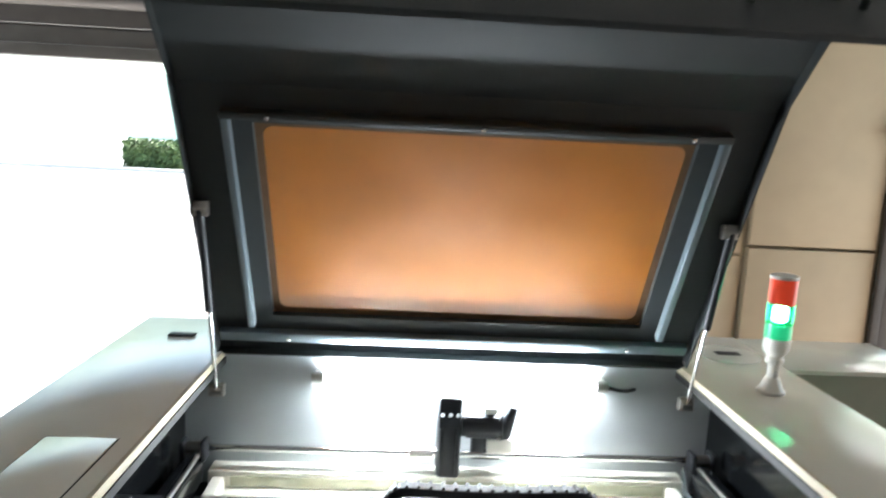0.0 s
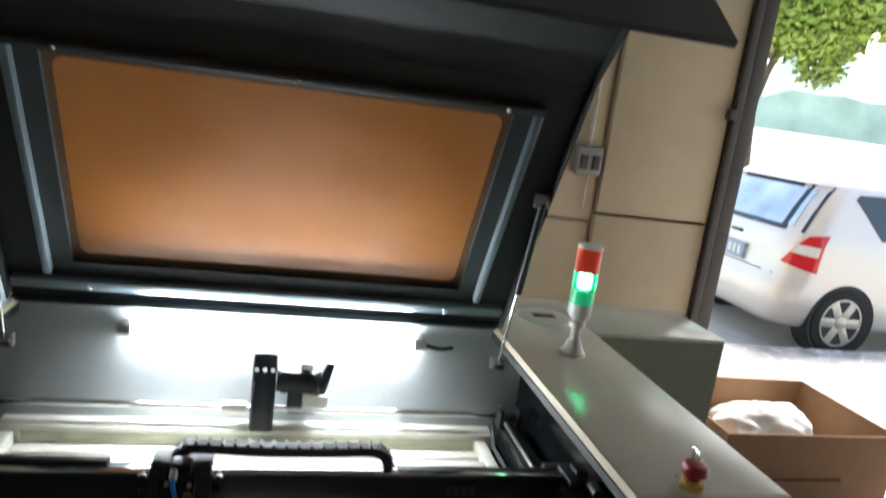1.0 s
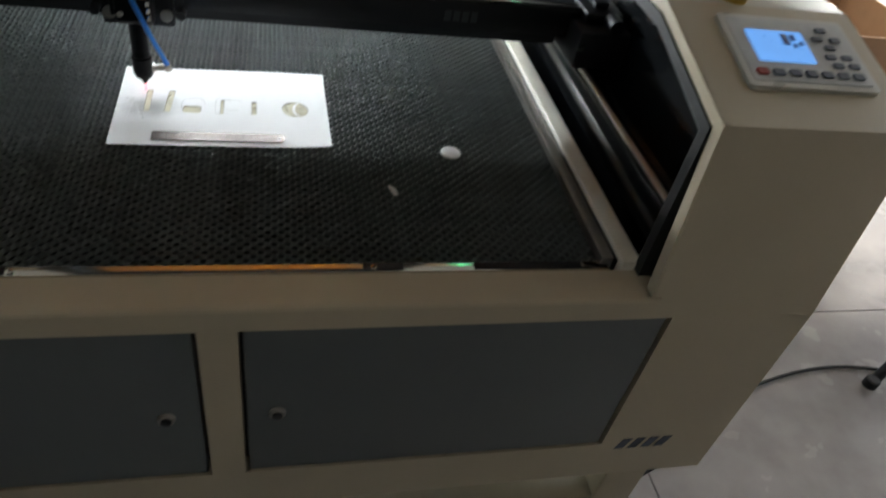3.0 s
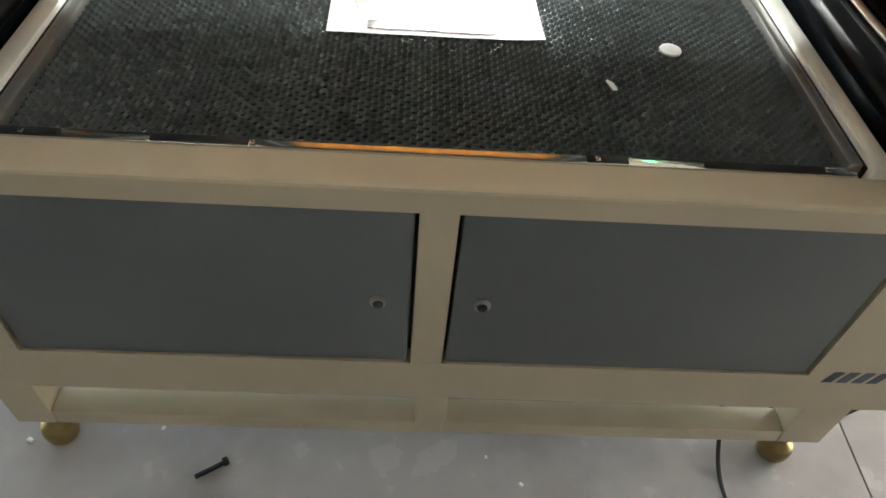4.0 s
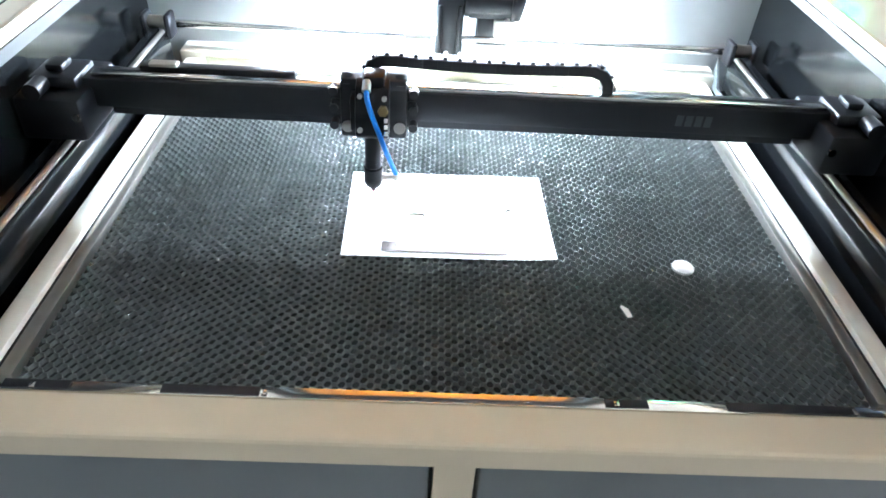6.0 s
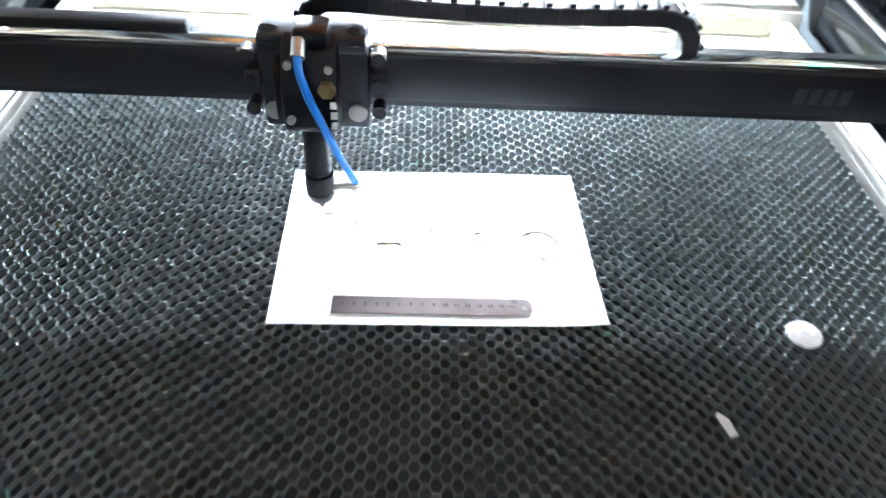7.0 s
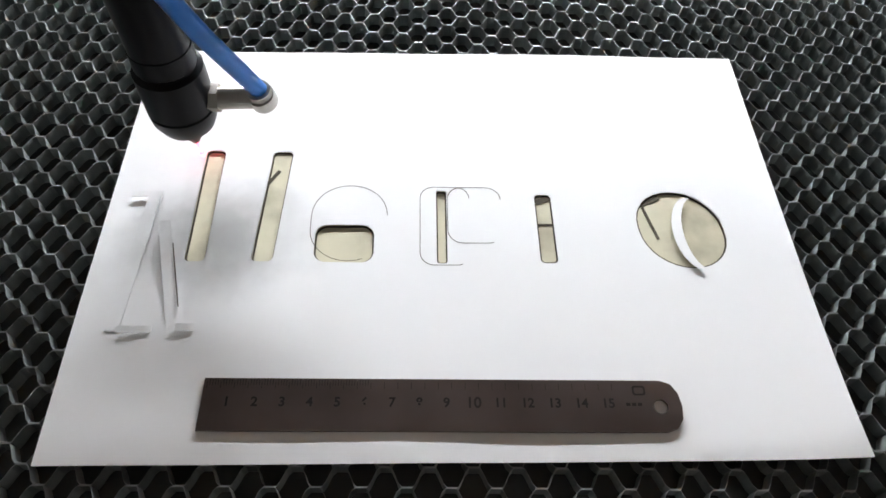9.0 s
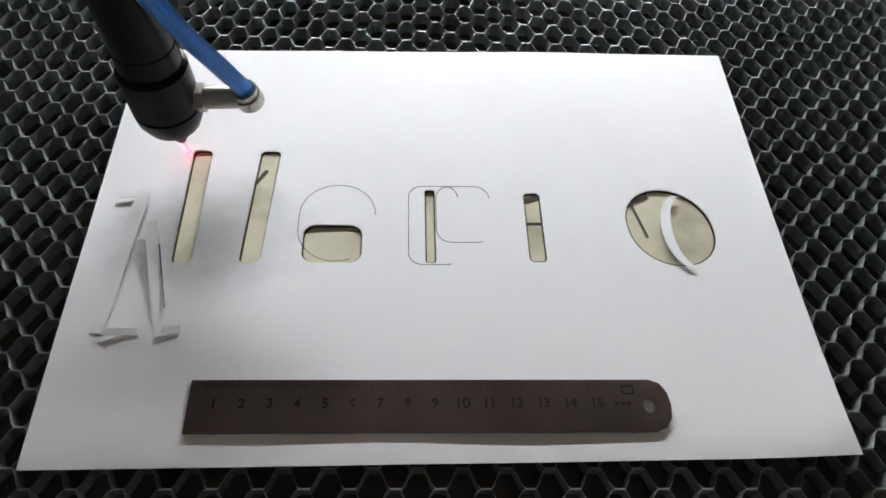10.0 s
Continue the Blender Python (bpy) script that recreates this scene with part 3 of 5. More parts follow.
part("belt_guard", box(B(), 0.232, 0.290, 0.575, 0.598, 0.086, 0.120, bevel=0.004), WHITE_PLASTIC, motor, "white plastic guard")
part("cable_plug", box(B(), 0.222, 0.250, 0.572, 0.596, 0.180, 0.196, bevel=0.003), WHITE_PLASTIC, motor)
for kx in (0.129, 0.146, 0.163):
    bm = B()
    rod(bm, (kx, 0.5635, 0.180), (kx, 0.5655, 0.180), 0.005, 10)
    part("screw", bm, CHROME, motor)
bm = B()
rod(bm, (0.060, 0.605, 0.072), (0.112, 0.605, 0.072), 0.015, 18)
part("coupling", bm, NICKEL, motor, "bright shaft coupling")
# polished lip behind the front rail
bm = B()
box(bm, -0.333, 0.635, -0.2458, -0.2310, -0.03, 0.0006, bevel=0.0006)
cpart("front_lip", bm, LIP, "polished metal lip mirroring the orange lid")
for a, b in ((-0.333, -0.262), (-0.165, -0.060), (0.318, 0.366), (0.455, 0.600)):
    bm = B()
    box(bm, a, b, -0.2440, -0.2325, 0.0007, 0.0022, bevel=0.0005)
    cpart("lip_clip", bm, BLACK)
for x in (-0.30, -0.055, 0.330, 0.598):
    bm = B()
    box(bm, x - 0.003, x + 0.003, -0.2435, -0.2375, 0.0023, 0.0042, bevel=0.0005)
    cpart("lip_screw", bm, CHROME)

# gantry
bm = B()
box(bm, -0.405, 0.720, 0.170, 0.212, 0.116, 0.160, bevel=0.003)
gantry = cpart("gantry_beam", bm, BLACK, "black anodised cross beam")
# unseen plate added behind the beam to shadow the front of the bed
part("rear_skirt", box(B(), -0.360, 0.675, 0.2125, 0.2155, 0.084, 0.158), BLACK, gantry)
bm = B()
box(bm, -0.36, 0.685, 0.174, 0.190, 0.1602, 0.1665, bevel=0.001)
part("linear_guide", bm, CHROME, gantry, "bright linear guide")
bm = B()
box(bm, -0.30, -0.08, 0.196, 0.215, 0.1602, 0.170, bevel=0.002)
part("cable_tray", bm, BLACK, gantry)
bm = B()
box(bm, -0.285, -0.245, 0.192, 0.208, 0.1702, 0.176, bevel=0.002)
part("sensor", bm, NICKEL, gantry)
# plain bars where the maker's mark stands
for k in range(4):
    bm = B()
    box(bm, 0.470 + k * 0.014, 0.480 + k * 0.014, 0.1694, 0.1699, 0.129, 0.146)
    part("mark_bar", bm, mat("dull_mark", (0.035, 0.038, 0.045), 0.5), gantry)
for gx, sg in ((-0.405, -1), (0.720, 1)):
    bm = B()
    box(bm, gx - 0.045, gx + 0.045, 0.120, 0.255, 0.086, 0.150, bevel=0.008)
    box(bm, gx - 0.030, gx + 0.034, 0.150, 0.216, 0.150, 0.168, bevel=0.005)
    box(bm, gx - 0.012, gx + 0.012, 0.168, 0.200, 0.168, 0.178, bevel=0.003)
    c = part("end_carriage", bm, BLACK, gantry)
    bm = B()
    rod(bm, (gx + sg * 0.012, 0.118, 0.160), (gx + sg * 0.012, 0.149, 0.160), 0.012)
    part("mirror_mount", bm, BLACK, c)
    bm = B()
    rod(bm, (gx - sg * 0.038, 0.117, 0.125), (gx - sg * 0.038, 0.1195, 0.125), 0.006)
    part("screw", bm, CHROME, c)

# laser head: carriage, lens tube, nozzle, fittings
HX, HY = 0.034, 0.137
bm = B()
box(bm, HX - 0.047, HX + 0.047, 0.1565, 0.1690, 0.094, 0.178, bevel=0.004)
box(bm, HX - 0.046, HX + 0.046, 0.152, 0.2165, 0.170, 0.186, bevel=0.004)
box(bm, HX - 0.060, HX - 0.047, 0.158, 0.169, 0.128, 0.150, bevel=0.003)
box(bm, HX + 0.047, HX + 0.060, 0.158, 0.169, 0.128, 0.150, bevel=0.003)
head = cpart("head_carriage", bm, BLACK, "black laser head carriage")
for sx in (-0.056, 0.056):
    for sz, rr in ((0.165, 0.005), (0.139, 0.0045), (0.113, 0.0045)):
        bm = B()
        rod(bm, (HX + sx, 0.154, sz), (HX + sx, 0.169, sz), 0.0065, 12)
        part("roller", bm, BLACK_PLASTIC, head)
    bm = B()
    box(bm, HX + sx - 0.007, HX + sx + 0.007, 0.155, 0.158, 0.1685, 0.1715, bevel=0.001)
    part("bright_clip", bm, NICKEL, head)
for sx in (-0.037, 0.037):
    bm = B()
    rod(bm, (HX + sx, 0.153, 0.112), (HX + sx, 0.1565, 0.112), 0.0085, 16)
    part("bolt_head", bm, NICKEL, head, "dull steel bolt head")
    bm = B()
    rod(bm, (HX + sx, 0.156, 0.174), (HX + sx, 0.168, 0.185), 0.0085, 14)
    part("knob", bm, BLACK, head)
bm = B()
prism(bm, [(0.156, 0.108), (0.128, 0.108), (0.121, 0.116), (0.121, 0.152), (0.136, 0.182), (0.156, 0.190)], HX - 0.023, HX + 0.023, bevel=0.003)
box(bm, HX - 0.013, HX + 0.017, 0.136, 0.170, 0.180, 0.198, bevel=0.005)
box(bm, HX - 0.030, HX - 0.023, 0.128, 0.156, 0.120, 0.168, bevel=0.002)
mirror_block = part("mirror_block", bm, TUBE_BLACK, head)
for ax, az in ((-0.016, 0.172), (0.017, 0.170), (-0.016, 0.126)):
    bm = rod(B(), (HX + ax, 0.1215 + max(0, az - 0.152) * 0.5, az), (HX + ax, 0.1150 + max(0, az - 0.152) * 0.5, az + 0.002), 0.0036, 10)
    part("adjusting_screw", bm, NICKEL, mirror_block, "bright adjusting screw")
bm = B()
lathe(bm, [(0.0118, 0.116), (0.0116, 0.068), (0.0120, 0.068), (0.0120, 0.060), (0.0112, 0.0592), (0.0112, 0.058), (0.0136, 0.057), (0.0138, 0.0385), (0.0131, 0.038), (0.0131, 0.0375), (0.0138, 0.037), (0.0135, 0.0325), (0.0112, 0.0270), (0.0062, 0.0250), (0.0048, 0.0205), (0.0016, 0.0145)][::-1], Matrix.Translation((HX, HY, 0)), 36)
part("lens_tube", bm, TUBE_BLACK, head, "black lens tube with conical nozzle")
bm = B()
rod(bm, (HX + 0.0118, HY, 0.041), (HX + 0.0165, HY, 0.041), 0.0060, 6)
rod(bm, (HX + 0.0165, HY, 0.041), (HX + 0.0310, HY, 0.042), 0.0047, 16)
rod(bm, (HX + 0.0340, HY + 0.001, 0.0385), (HX + 0.0332, HY - 0.0005, 0.0440), 0.0056, 18)
rod(bm, (HX + 0.0333, HY - 0.0004, 0.0440), (HX + 0.0330, HY - 0.0010, 0.0470), 0.0049, 18)
part("air_fitting", bm, NICKEL, head, "nickel push-in air fitting")
bm = B()
pipe(bm, [(HX + 0.0335, HY, 0.0450), (HX + 0.0290, HY - 0.006, 0.062), (HX + 0.0210, HY - 0.014, 0.088), (HX + 0.011, HY - 0.021, 0.122), (HX + 0.002, HY - 0.024, 0.150), (HX - 0.005, HY - 0.020, 0.172), (HX - 0.007, HY - 0.010, 0.183)], 0.0036, 12)
part("air_hose", bm, BLUE, head, "bright blue air hose")
bm = B()
rod(bm, (HX + 0.016, 0.114, 0.158), (HX + 0.016, 0.120, 0.158), 0.0075, 6)
part("brass_screw", bm, BRASS, head)
for k in range(3):
    bm = B()
    rod(bm, (HX + 0.020, 0.1165, 0.120 + k * 0.010), (HX + 0.020, 0.120, 0.125 + k * 0.010), 0.0035, 8)
    part("screw", bm, CHROME, head)
bm = B()
rod(bm, (HX - 0.007, HY - 0.011, 0.181), (HX - 0.007, HY + 0.002, 0.190), 0.0062, 12)
part("hose_socket", bm, NICKEL, head, "nickel hose socket")
# red pointer beam on the sheet
bm = B()
lathe(bm, [(0.0010, 0.0016), (0.0009, 0.0021), (0.0004, 0.0024)], Matrix.Translation((0.0328, 0.1410, 0)), 14)
rod(bm, (HX + 0.0006, HY - 0.0010, 0.0150), (0.0328, 0.1410, 0.0022), 0.0004, 6)
part("pointer_beam", bm, LASER, head, "red pointer light")

# cable chain
chain = cpart("cable_chain", rod(B(), (HX, 0.198, 0.150), (HX, 0.198, 0.168), 0.006), BLACK_PLASTIC, "black plastic cable chain")
pts = [(0.024, 0.160), (0.022, 0.178), (0.028, 0.194), (0.042, 0.201)]
pts += [(0.060 + k * 0.0205, 0.2015 - 0.004 * math.sin(k / 14 * math.pi)) for k in range(14)]
pts += [(0.342, 0.200), (0.358, 0.194), (0.368, 0.180), (0.370, 0.162)]
link = B()
box(link, -0.0112, 0.0112, -0.012, 0.012, -0.0105, 0.0055, bevel=0.0015, seg=1)
box(link, -0.0028, 0.0028, -0.011, 0.011, 0.0055, 0.0098, bevel=0.0008, seg=1)
link_mesh = mesh_of("chain_link", link, BLACK_PLASTIC, 35)
for (xa, za), (xb, zb) in zip(pts, pts[1:]):
    o = new("chain_link", link_mesh)
    o.parent = chain
    o.matrix_parent_inverse = chain.matrix_world.inverted()
    o.matrix_local = pose((xa + xb) / 2, 0.198, (za + zb) / 2, 0, -math.degrees(math.atan2(zb - za, xb - xa)), 0)

# lid, raised about its rear hinge
TH = radians(62.1)


def slab(y, z, ang):
    """A frame with its second axis along the panel and its third facing the bed."""
    c, s = math.cos(ang), math.sin(ang)
    return Matrix(((1, 0, 0, 0), (0, -c, -s, y), (0, s, -c, z), (0, 0, 0, 1)))


HINGE = (0.640, 0.292)
S1, A_LEN, B_LEN = 0.631, 0.300, 0.249
MP = slab(*HINGE, TH)
end = (HINGE[0] - S1 * math.cos(TH), HINGE[1] + S1 * math.sin(TH))
MA = slab(*end, radians(45.8))
jn = (end[0] - A_LEN * math.cos(radians(45.8)), end[1] + A_LEN * math.sin(radians(45.8)))
MB = slab(*jn, radians(-39.5))
W0, W1, V0, V1 = -0.247, 0.558, 0.104, 0.560
LL, LR = -0.372, 0.682
bm = B()
for a in ((LL, W0, 0, S1), (W1, LR, 0, S1), (W0, W1, 0, V0), (W0, W1, V1, S1)):
    box(bm, a[0], a[1], a[2], a[3], -0.012, 0.0, MP)
bmesh.ops.remove_doubles(bm, verts=bm.verts[:], dist=0.0001)
lid = cpart("lid", bm, LID_GREY, "dark slate steel lid, raised")
for a in (LL, LR - 0.003):
    part("side_flange", box(B(), a, a + 0.003, 0.012, S1 + 0.02, 0.0, 0.028, MP), LID_GREY, lid)
part("hinge_flange", box(B(), LL, LR, 0.0, 0.004, 0.0, 0.020, MP), LID_GREY, lid)
bm = B()
box(bm, LL, LR, 0, A_LEN, -0.010, 0.0, MA)
for a in (LL, LR - 0.003):
    box(bm, a, a + 0.003, 0.0, A_LEN - 0.01, 0.0, 0.020, MA)
part("sloped_panel", bm, LID_GREY, lid)
SL, SR, T0, T1 = -0.262, 0.572, 0.060, 0.152
bm = B()
for a in ((LL - 0.012, SL, 0, B_LEN), (SR, LR + 0.012, 0, B_LEN), (SL, SR, 0, T0), (SL, SR, T1, B_LEN)):
    box(bm, a[0], a[1], a[2], a[3], -0.010, 0.0, MB)
part("front_panel", bm, LID_GREY, lid)


def rounded(x0, x1, y0, y1, r, n=6):
    out = []
    for cx, cy, a0 in ((x1 - r, y1 - r, 0), (x0 + r, y1 - r, 90), (x0 + r, y0 + r, 180), (x1 - r, y0 + r, 270)):
        for k in range(n + 1):
            a = radians(a0 + 90 * k / n)
            out.append((cx + r * math.cos(a), cy + r * math.sin(a)))
    return out


def plate(bm, outline, z0, z1, m=None):
    a = [bm.verts.new((x, y, z0)) for x, y in outline]
    b = [bm.verts.new((x, y, z1)) for x, y in outline]
    n = len(outline)
    bm.faces.new(a[::-1]), bm.faces.new(b)
    for i in range(n):
        bm.faces.new((a[i], a[(i + 1) % n], b[(i + 1) % n], b[i]))
    if m is not None:
        bmesh.ops.transform(bm, matrix=m, verts=a + b)
    return bm


def ring(bm, outer, inner, z0, z1, m=None):
    n = len(outer)
    v = [[bm.verts.new((x, y, z)) for x, y in o] for o in (outer, inner) for z in (z0, z1)]
    o0, o1, i0, i1 = v
    for k in range(n):
        j = (k + 1) % n
        bm.faces.new((o0[k], o0[j], o1[j], o1[k]))
        bm.faces.new((i0[j], i0[k], i1[k], i1[j]))
        bm.faces.new((o1[k], o1[j], i1[j], i1[k]))
        bm.faces.new((o0[j], o0[k], i0[k], i0[j]))
    if m is not None:
        bmesh.ops.transform(bm, matrix=m, verts=[x for q in v for x in q])
    return bm


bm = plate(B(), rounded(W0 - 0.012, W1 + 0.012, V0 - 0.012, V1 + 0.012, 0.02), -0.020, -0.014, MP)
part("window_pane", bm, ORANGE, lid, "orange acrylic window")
bm = ring(B(), rounded(W0 - 0.006, W1 + 0.006, V0 - 0.006, V1 + 0.006, 0.030), rounded(W0 + 0.014, W1 - 0.014, V0 + 0.012, V1 - 0.012, 0.020), -0.0135, -0.0125, MP)
part("window_gasket", bm, mat("brown_gasket", (0.11, 0.055, 0.02), 0.6), lid)
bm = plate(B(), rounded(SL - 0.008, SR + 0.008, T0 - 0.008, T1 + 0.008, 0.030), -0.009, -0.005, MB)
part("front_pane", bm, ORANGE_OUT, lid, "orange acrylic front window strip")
bm = ring(B(), rounded(SL - 0.014, SR + 0.014, T0 - 0.014, T1 + 0.014, 0.036), rounded(SL + 0.004, SR - 0.004, T0 + 0.004, T1 - 0.004, 0.026), -0.0145, -0.0101, MB)
part("front_gasket", bm, RUBBER, lid, "black rubber gasket")
# frame strips beside and below the window
for a in ((W0 - 0.050, W0 - 0.036, 0.085, 0.585), (W1 + 0.036, W1 + 0.050, 0.085, 0.585)):
    bm = B()
    box(bm, a[0], a[1], a[2], a[3], 0.0005, 0.022, MP, bevel=0.002)
    part("frame_strip", bm, LID_STRIP, lid, "blue-grey aluminium angle strip")
for a, hgt in (((W0 - 0.05, W1 + 0.05, 0.575, 0.590), 0.026), ((LL + 0.01, LR - 0.01, 0.040, 0.066), 0.018)):
    bm = B()
    box(bm, a[0], a[1], a[2], a[3], 0.0005, hgt, MP, bevel=0.003)
    part("cross_strip", bm, LID_GREY if hgt > 0.02 else LID_STRIP, lid)
for bx, bs in ((-0.215, 0.583), (0.160, 0.583), (0.535, 0.583), (-0.215, 0.053), (0.535, 0.053)):
    bm = B()
    lathe(bm, [(0.0045, 0), (0.0045, 0.003), (0.003, 0.005)], MP @ Matrix.Translation((bx, bs, 0.0262 if bs > 0.1 else 0.0182)), 10)
    part("bolt", bm, CHROME, lid, "bright bolt")
for hx in (-0.205, 0.510):
    bm = B()
    def on_b(x, s, z):
        return MB @ Vector((x, s, z))
    pipe(bm, [on_b(hx - 0.072, 0.182, -0.010), on_b(hx - 0.068, 0.182, -0.026), on_b(hx - 0.045, 0.182, -0.033), on_b(hx, 0.182, -0.034), on_b(hx + 0.045, 0.182, -0.033), on_b(hx + 0.068, 0.182, -0.026), on_b(hx + 0.072, 0.182, -0.010)], 0.0060)
    part("handle", bm, LID_GREY, lid, "dark grey bow handle")
# gas struts
for sx, sg in ((0.668, 1), (-0.358, -1)):
    lo, hi = Vector((sx, 0.560, 0.222)), MP @ Vector((sx, 0.385, 0.020))
    mid = lo + (hi - lo) * 0.47
    strut = cpart("gas_strut", rod(B(), mid, hi, 0.0085), BLACK, "black gas strut with a chrome rod")
    bm = B()
    rod(bm, lo, mid, 0.0042)
    part("strut_rod", bm, CHROME, strut)
    for p in (lo, hi):
        bm = B()
        rod(bm, p - Vector((0.012, 0, 0)), p + Vector((0.012, 0, 0)), 0.008, 10)
        box(bm, p.x - 0.018, p.x + 0.016, p.y - 0.004, p.y + 0.014, p.z - 0.014, p.z + 0.014, bevel=0.003)
        part("ball_joint", bm, NICKEL, strut)

# keypad on the slope
KS = math.degrees(math.atan2(TOP - 0.236, -0.080 - FY))
MK = Matrix.Translation((0.812, -0.1625, 0.2663)) @ pose(0, 0, 0, KS)
bm = B()
plate(bm, rounded(-0.087, 0.087, -0.060, 0.060, 0.006), 0.0, 0.006, MK)
pad = cpart("keypad", bm, KEYPAD, "silver control panel with a lit blue display")
bm = B()
plate(bm, rounded(-0.079, 0.080, -0.052, 0.052, 0.004), 0.0061, 0.0072, MK)
part("overlay", bm, mat("pale_overlay", (0.55, 0.56, 0.56), 0.35), pad)
bm = B()
plate(bm, rounded(-0.061, 0.016, -0.021, 0.032, 0.002), 0.0073, 0.0082, MK)
part("display", bm, LCD, pad, "lit blue display")
for bx0, bx1, by0, by1 in ((-0.016, -0.007, 0.008, 0.026), (-0.004, 0.001, 0.004, 0.010), (-0.004, 0.003, 0.016, 0.026), (0.005, 0.011, 0.008, 0.014)):
    bm = B()
    box(bm, bx0, bx1, by0, by1, 0.0083, 0.0088, MK)
    part("display_mark", bm, LCD_DARK, pad)
for k in range(7):
    bm = B()
    plate(bm, rounded(-0.073 + k * 0.0215, -0.058 + k * 0.0215, -0.044, -0.034, 0.003), 0.0073, 0.0095, MK)
    part("key", bm, RED if k == 0 else KEY_DARK, pad, "red key" if k == 0 else "")
for kx, ky in ((0.047, 0.038), (0.035, 0.022), (0.060, 0.022), (0.047, 0.008), (0.040, -0.008), (0.062, -0.008), (0.044, -0.022), (0.066, -0.022)):
    bm = B()
    plate(bm, rounded(kx - 0.007, kx + 0.007, ky - 0.004, ky + 0.004, 0.002), 0.0073, 0.0092, MK)
    part("key", bm, KEY_DARK, pad)
# stop button with key
bm = B()
lathe(bm, [(0.017, 0), (0.017, 0.012), (0.015, 0.014)], Matrix.Translation((0.772, -0.062, TOP)), 24)
stop = cpart("stop_button", bm, YELLOW, "red mushroom stop button on a yellow base")
bm = B()
lathe(bm, [(0.010, 0.014), (0.010, 0.022), (0.0185, 0.024), (0.0195, 0.032), (0.016, 0.040), (0.006, 0.042)], Matrix.Translation((0.772, -0.062, TOP)), 24)
part("mushroom_cap", bm, RED, stop)
bm = B()
lathe(bm, [(0.006, 0.0), (0.006, 0.016), (0.0045, 0.017)], Matrix.Translation((0.786, -0.040, TOP)), 16)
box(bm, 0.7848, 0.7872, -0.050, -0.030, TOP + 0.017, TOP + 0.050, bevel=0.001)
box(bm, 0.776, 0.7785, -0.046, -0.040, TOP + 0.022, TOP + 0.054, bevel=0.001)
part("key_switch", bm, CHROME, stop, "small keys hanging in a key switch")
bm = B()
pipe(bm, [(0.745, -0.062, TOP + 0.001), (0.744, -0.061, TOP + 0.012), (0.741, -0.063, TOP + 0.024)], 0.0014)
part("tag_wire", bm, WHITE_PLASTIC, stop)

# signal tower
tower = thing("signal_tower", "white signal tower lamp, its green section lit under red", "signal lamp", (0.805, 0.475, TOP))
TM = Matrix.Translation((0.805, 0.475, TOP))
bm = lathe(B(), [(0.028, 0.0), (0.028, 0.006), (0.022, 0.012), (0.016, 0.030), (0.014, 0.034)], TM, 28)
part("base", bm, WHITE_PLASTIC, tower)
bm = lathe(B(), [(0.011, 0.030), (0.011, 0.062), (0.018, 0.066), (0.018, 0.074), (0.013, 0.078), (0.024, 0.090), (0.026, 0.096), (0.026, 0.118)], TM, 28)
part("stem", bm, WHITE_PLASTIC, tower)
bm = lathe(B(), [(0.0262, 0.118), (0.0262, 0.148)], TM, 28)
part("green_base", bm, GREEN_LENS, tower, "green lens below the lit part, given a faint glow")
bm = lathe(B(), [(0.0268, 0.148), (0.0268, 0.190)], TM, 28)
gs = part("green_section", bm, GREEN_CLEAR, tower, "green section, brightly lit")
bm = lathe(B(), [(0.007, 0.151), (0.012, 0.156), (0.012, 0.182), (0.007, 0.187)], TM, 20)
part("bulb", bm, GREEN_GLOW, gs, "glowing bulb")
bm = lathe(B(), [(0.0265, 0.190), (0.0265, 0.242)], TM, 28)
part("red_section", bm, RED_LENS, tower, "red section")
bm = lathe(B(), [(0.0272, 0.242), (0.0272, 0.248), (0.020, 0.251)], TM, 28)
part("cap", bm, WHITE_PLASTIC, tower)

# ---- work on the bed ----
PHI = radians(0.93)
PM = Matrix.Rotation(PHI, 4, "Z")


def stadium(cx, cy, w, h, lean=0.0, n=8):
    r = min(w, h) / 2 * (0.55 if w < 0.03 else 0.98)
    return [(x + (y - cy) * lean, y) for x, y in rounded(cx - w / 2, cx + w / 2, cy - h / 2, cy + h / 2, r, n)]


# plain openings cut in a row through the sheet: middle x, middle y, width, height, lean
CUTS = [(0.041, 0.113, 0.0085, 0.060, 0.0), (0.070, 0.113, 0.0090, 0.060, 0.05), (0.102, 0.0925, 0.025, 0.019, 0.0),
        (0.1435, 0.102, 0.0045, 0.038, 0.0), (0.189, 0.1015, 0.0075, 0.036, 0.0), (0.2490, 0.1015, 0.0380, 0.040, -0.10)]


def lift(x, y):
    """Gentle curl of the sheet."""
    z = 0.0004 + 0.0007 * math.sin(x * 19 + 0.6) * math.sin(y * 23) + 0.0002 * math.sin(x * 60 + y * 40)
    c = max(0.0, (x - 0.235) / 0.062) * max(0.0, (0.085 - y) / 0.085)
    return z + 0.0040 * c * c + 0.0003 * max(0, (0.02 - y) / 0.02) ** 2


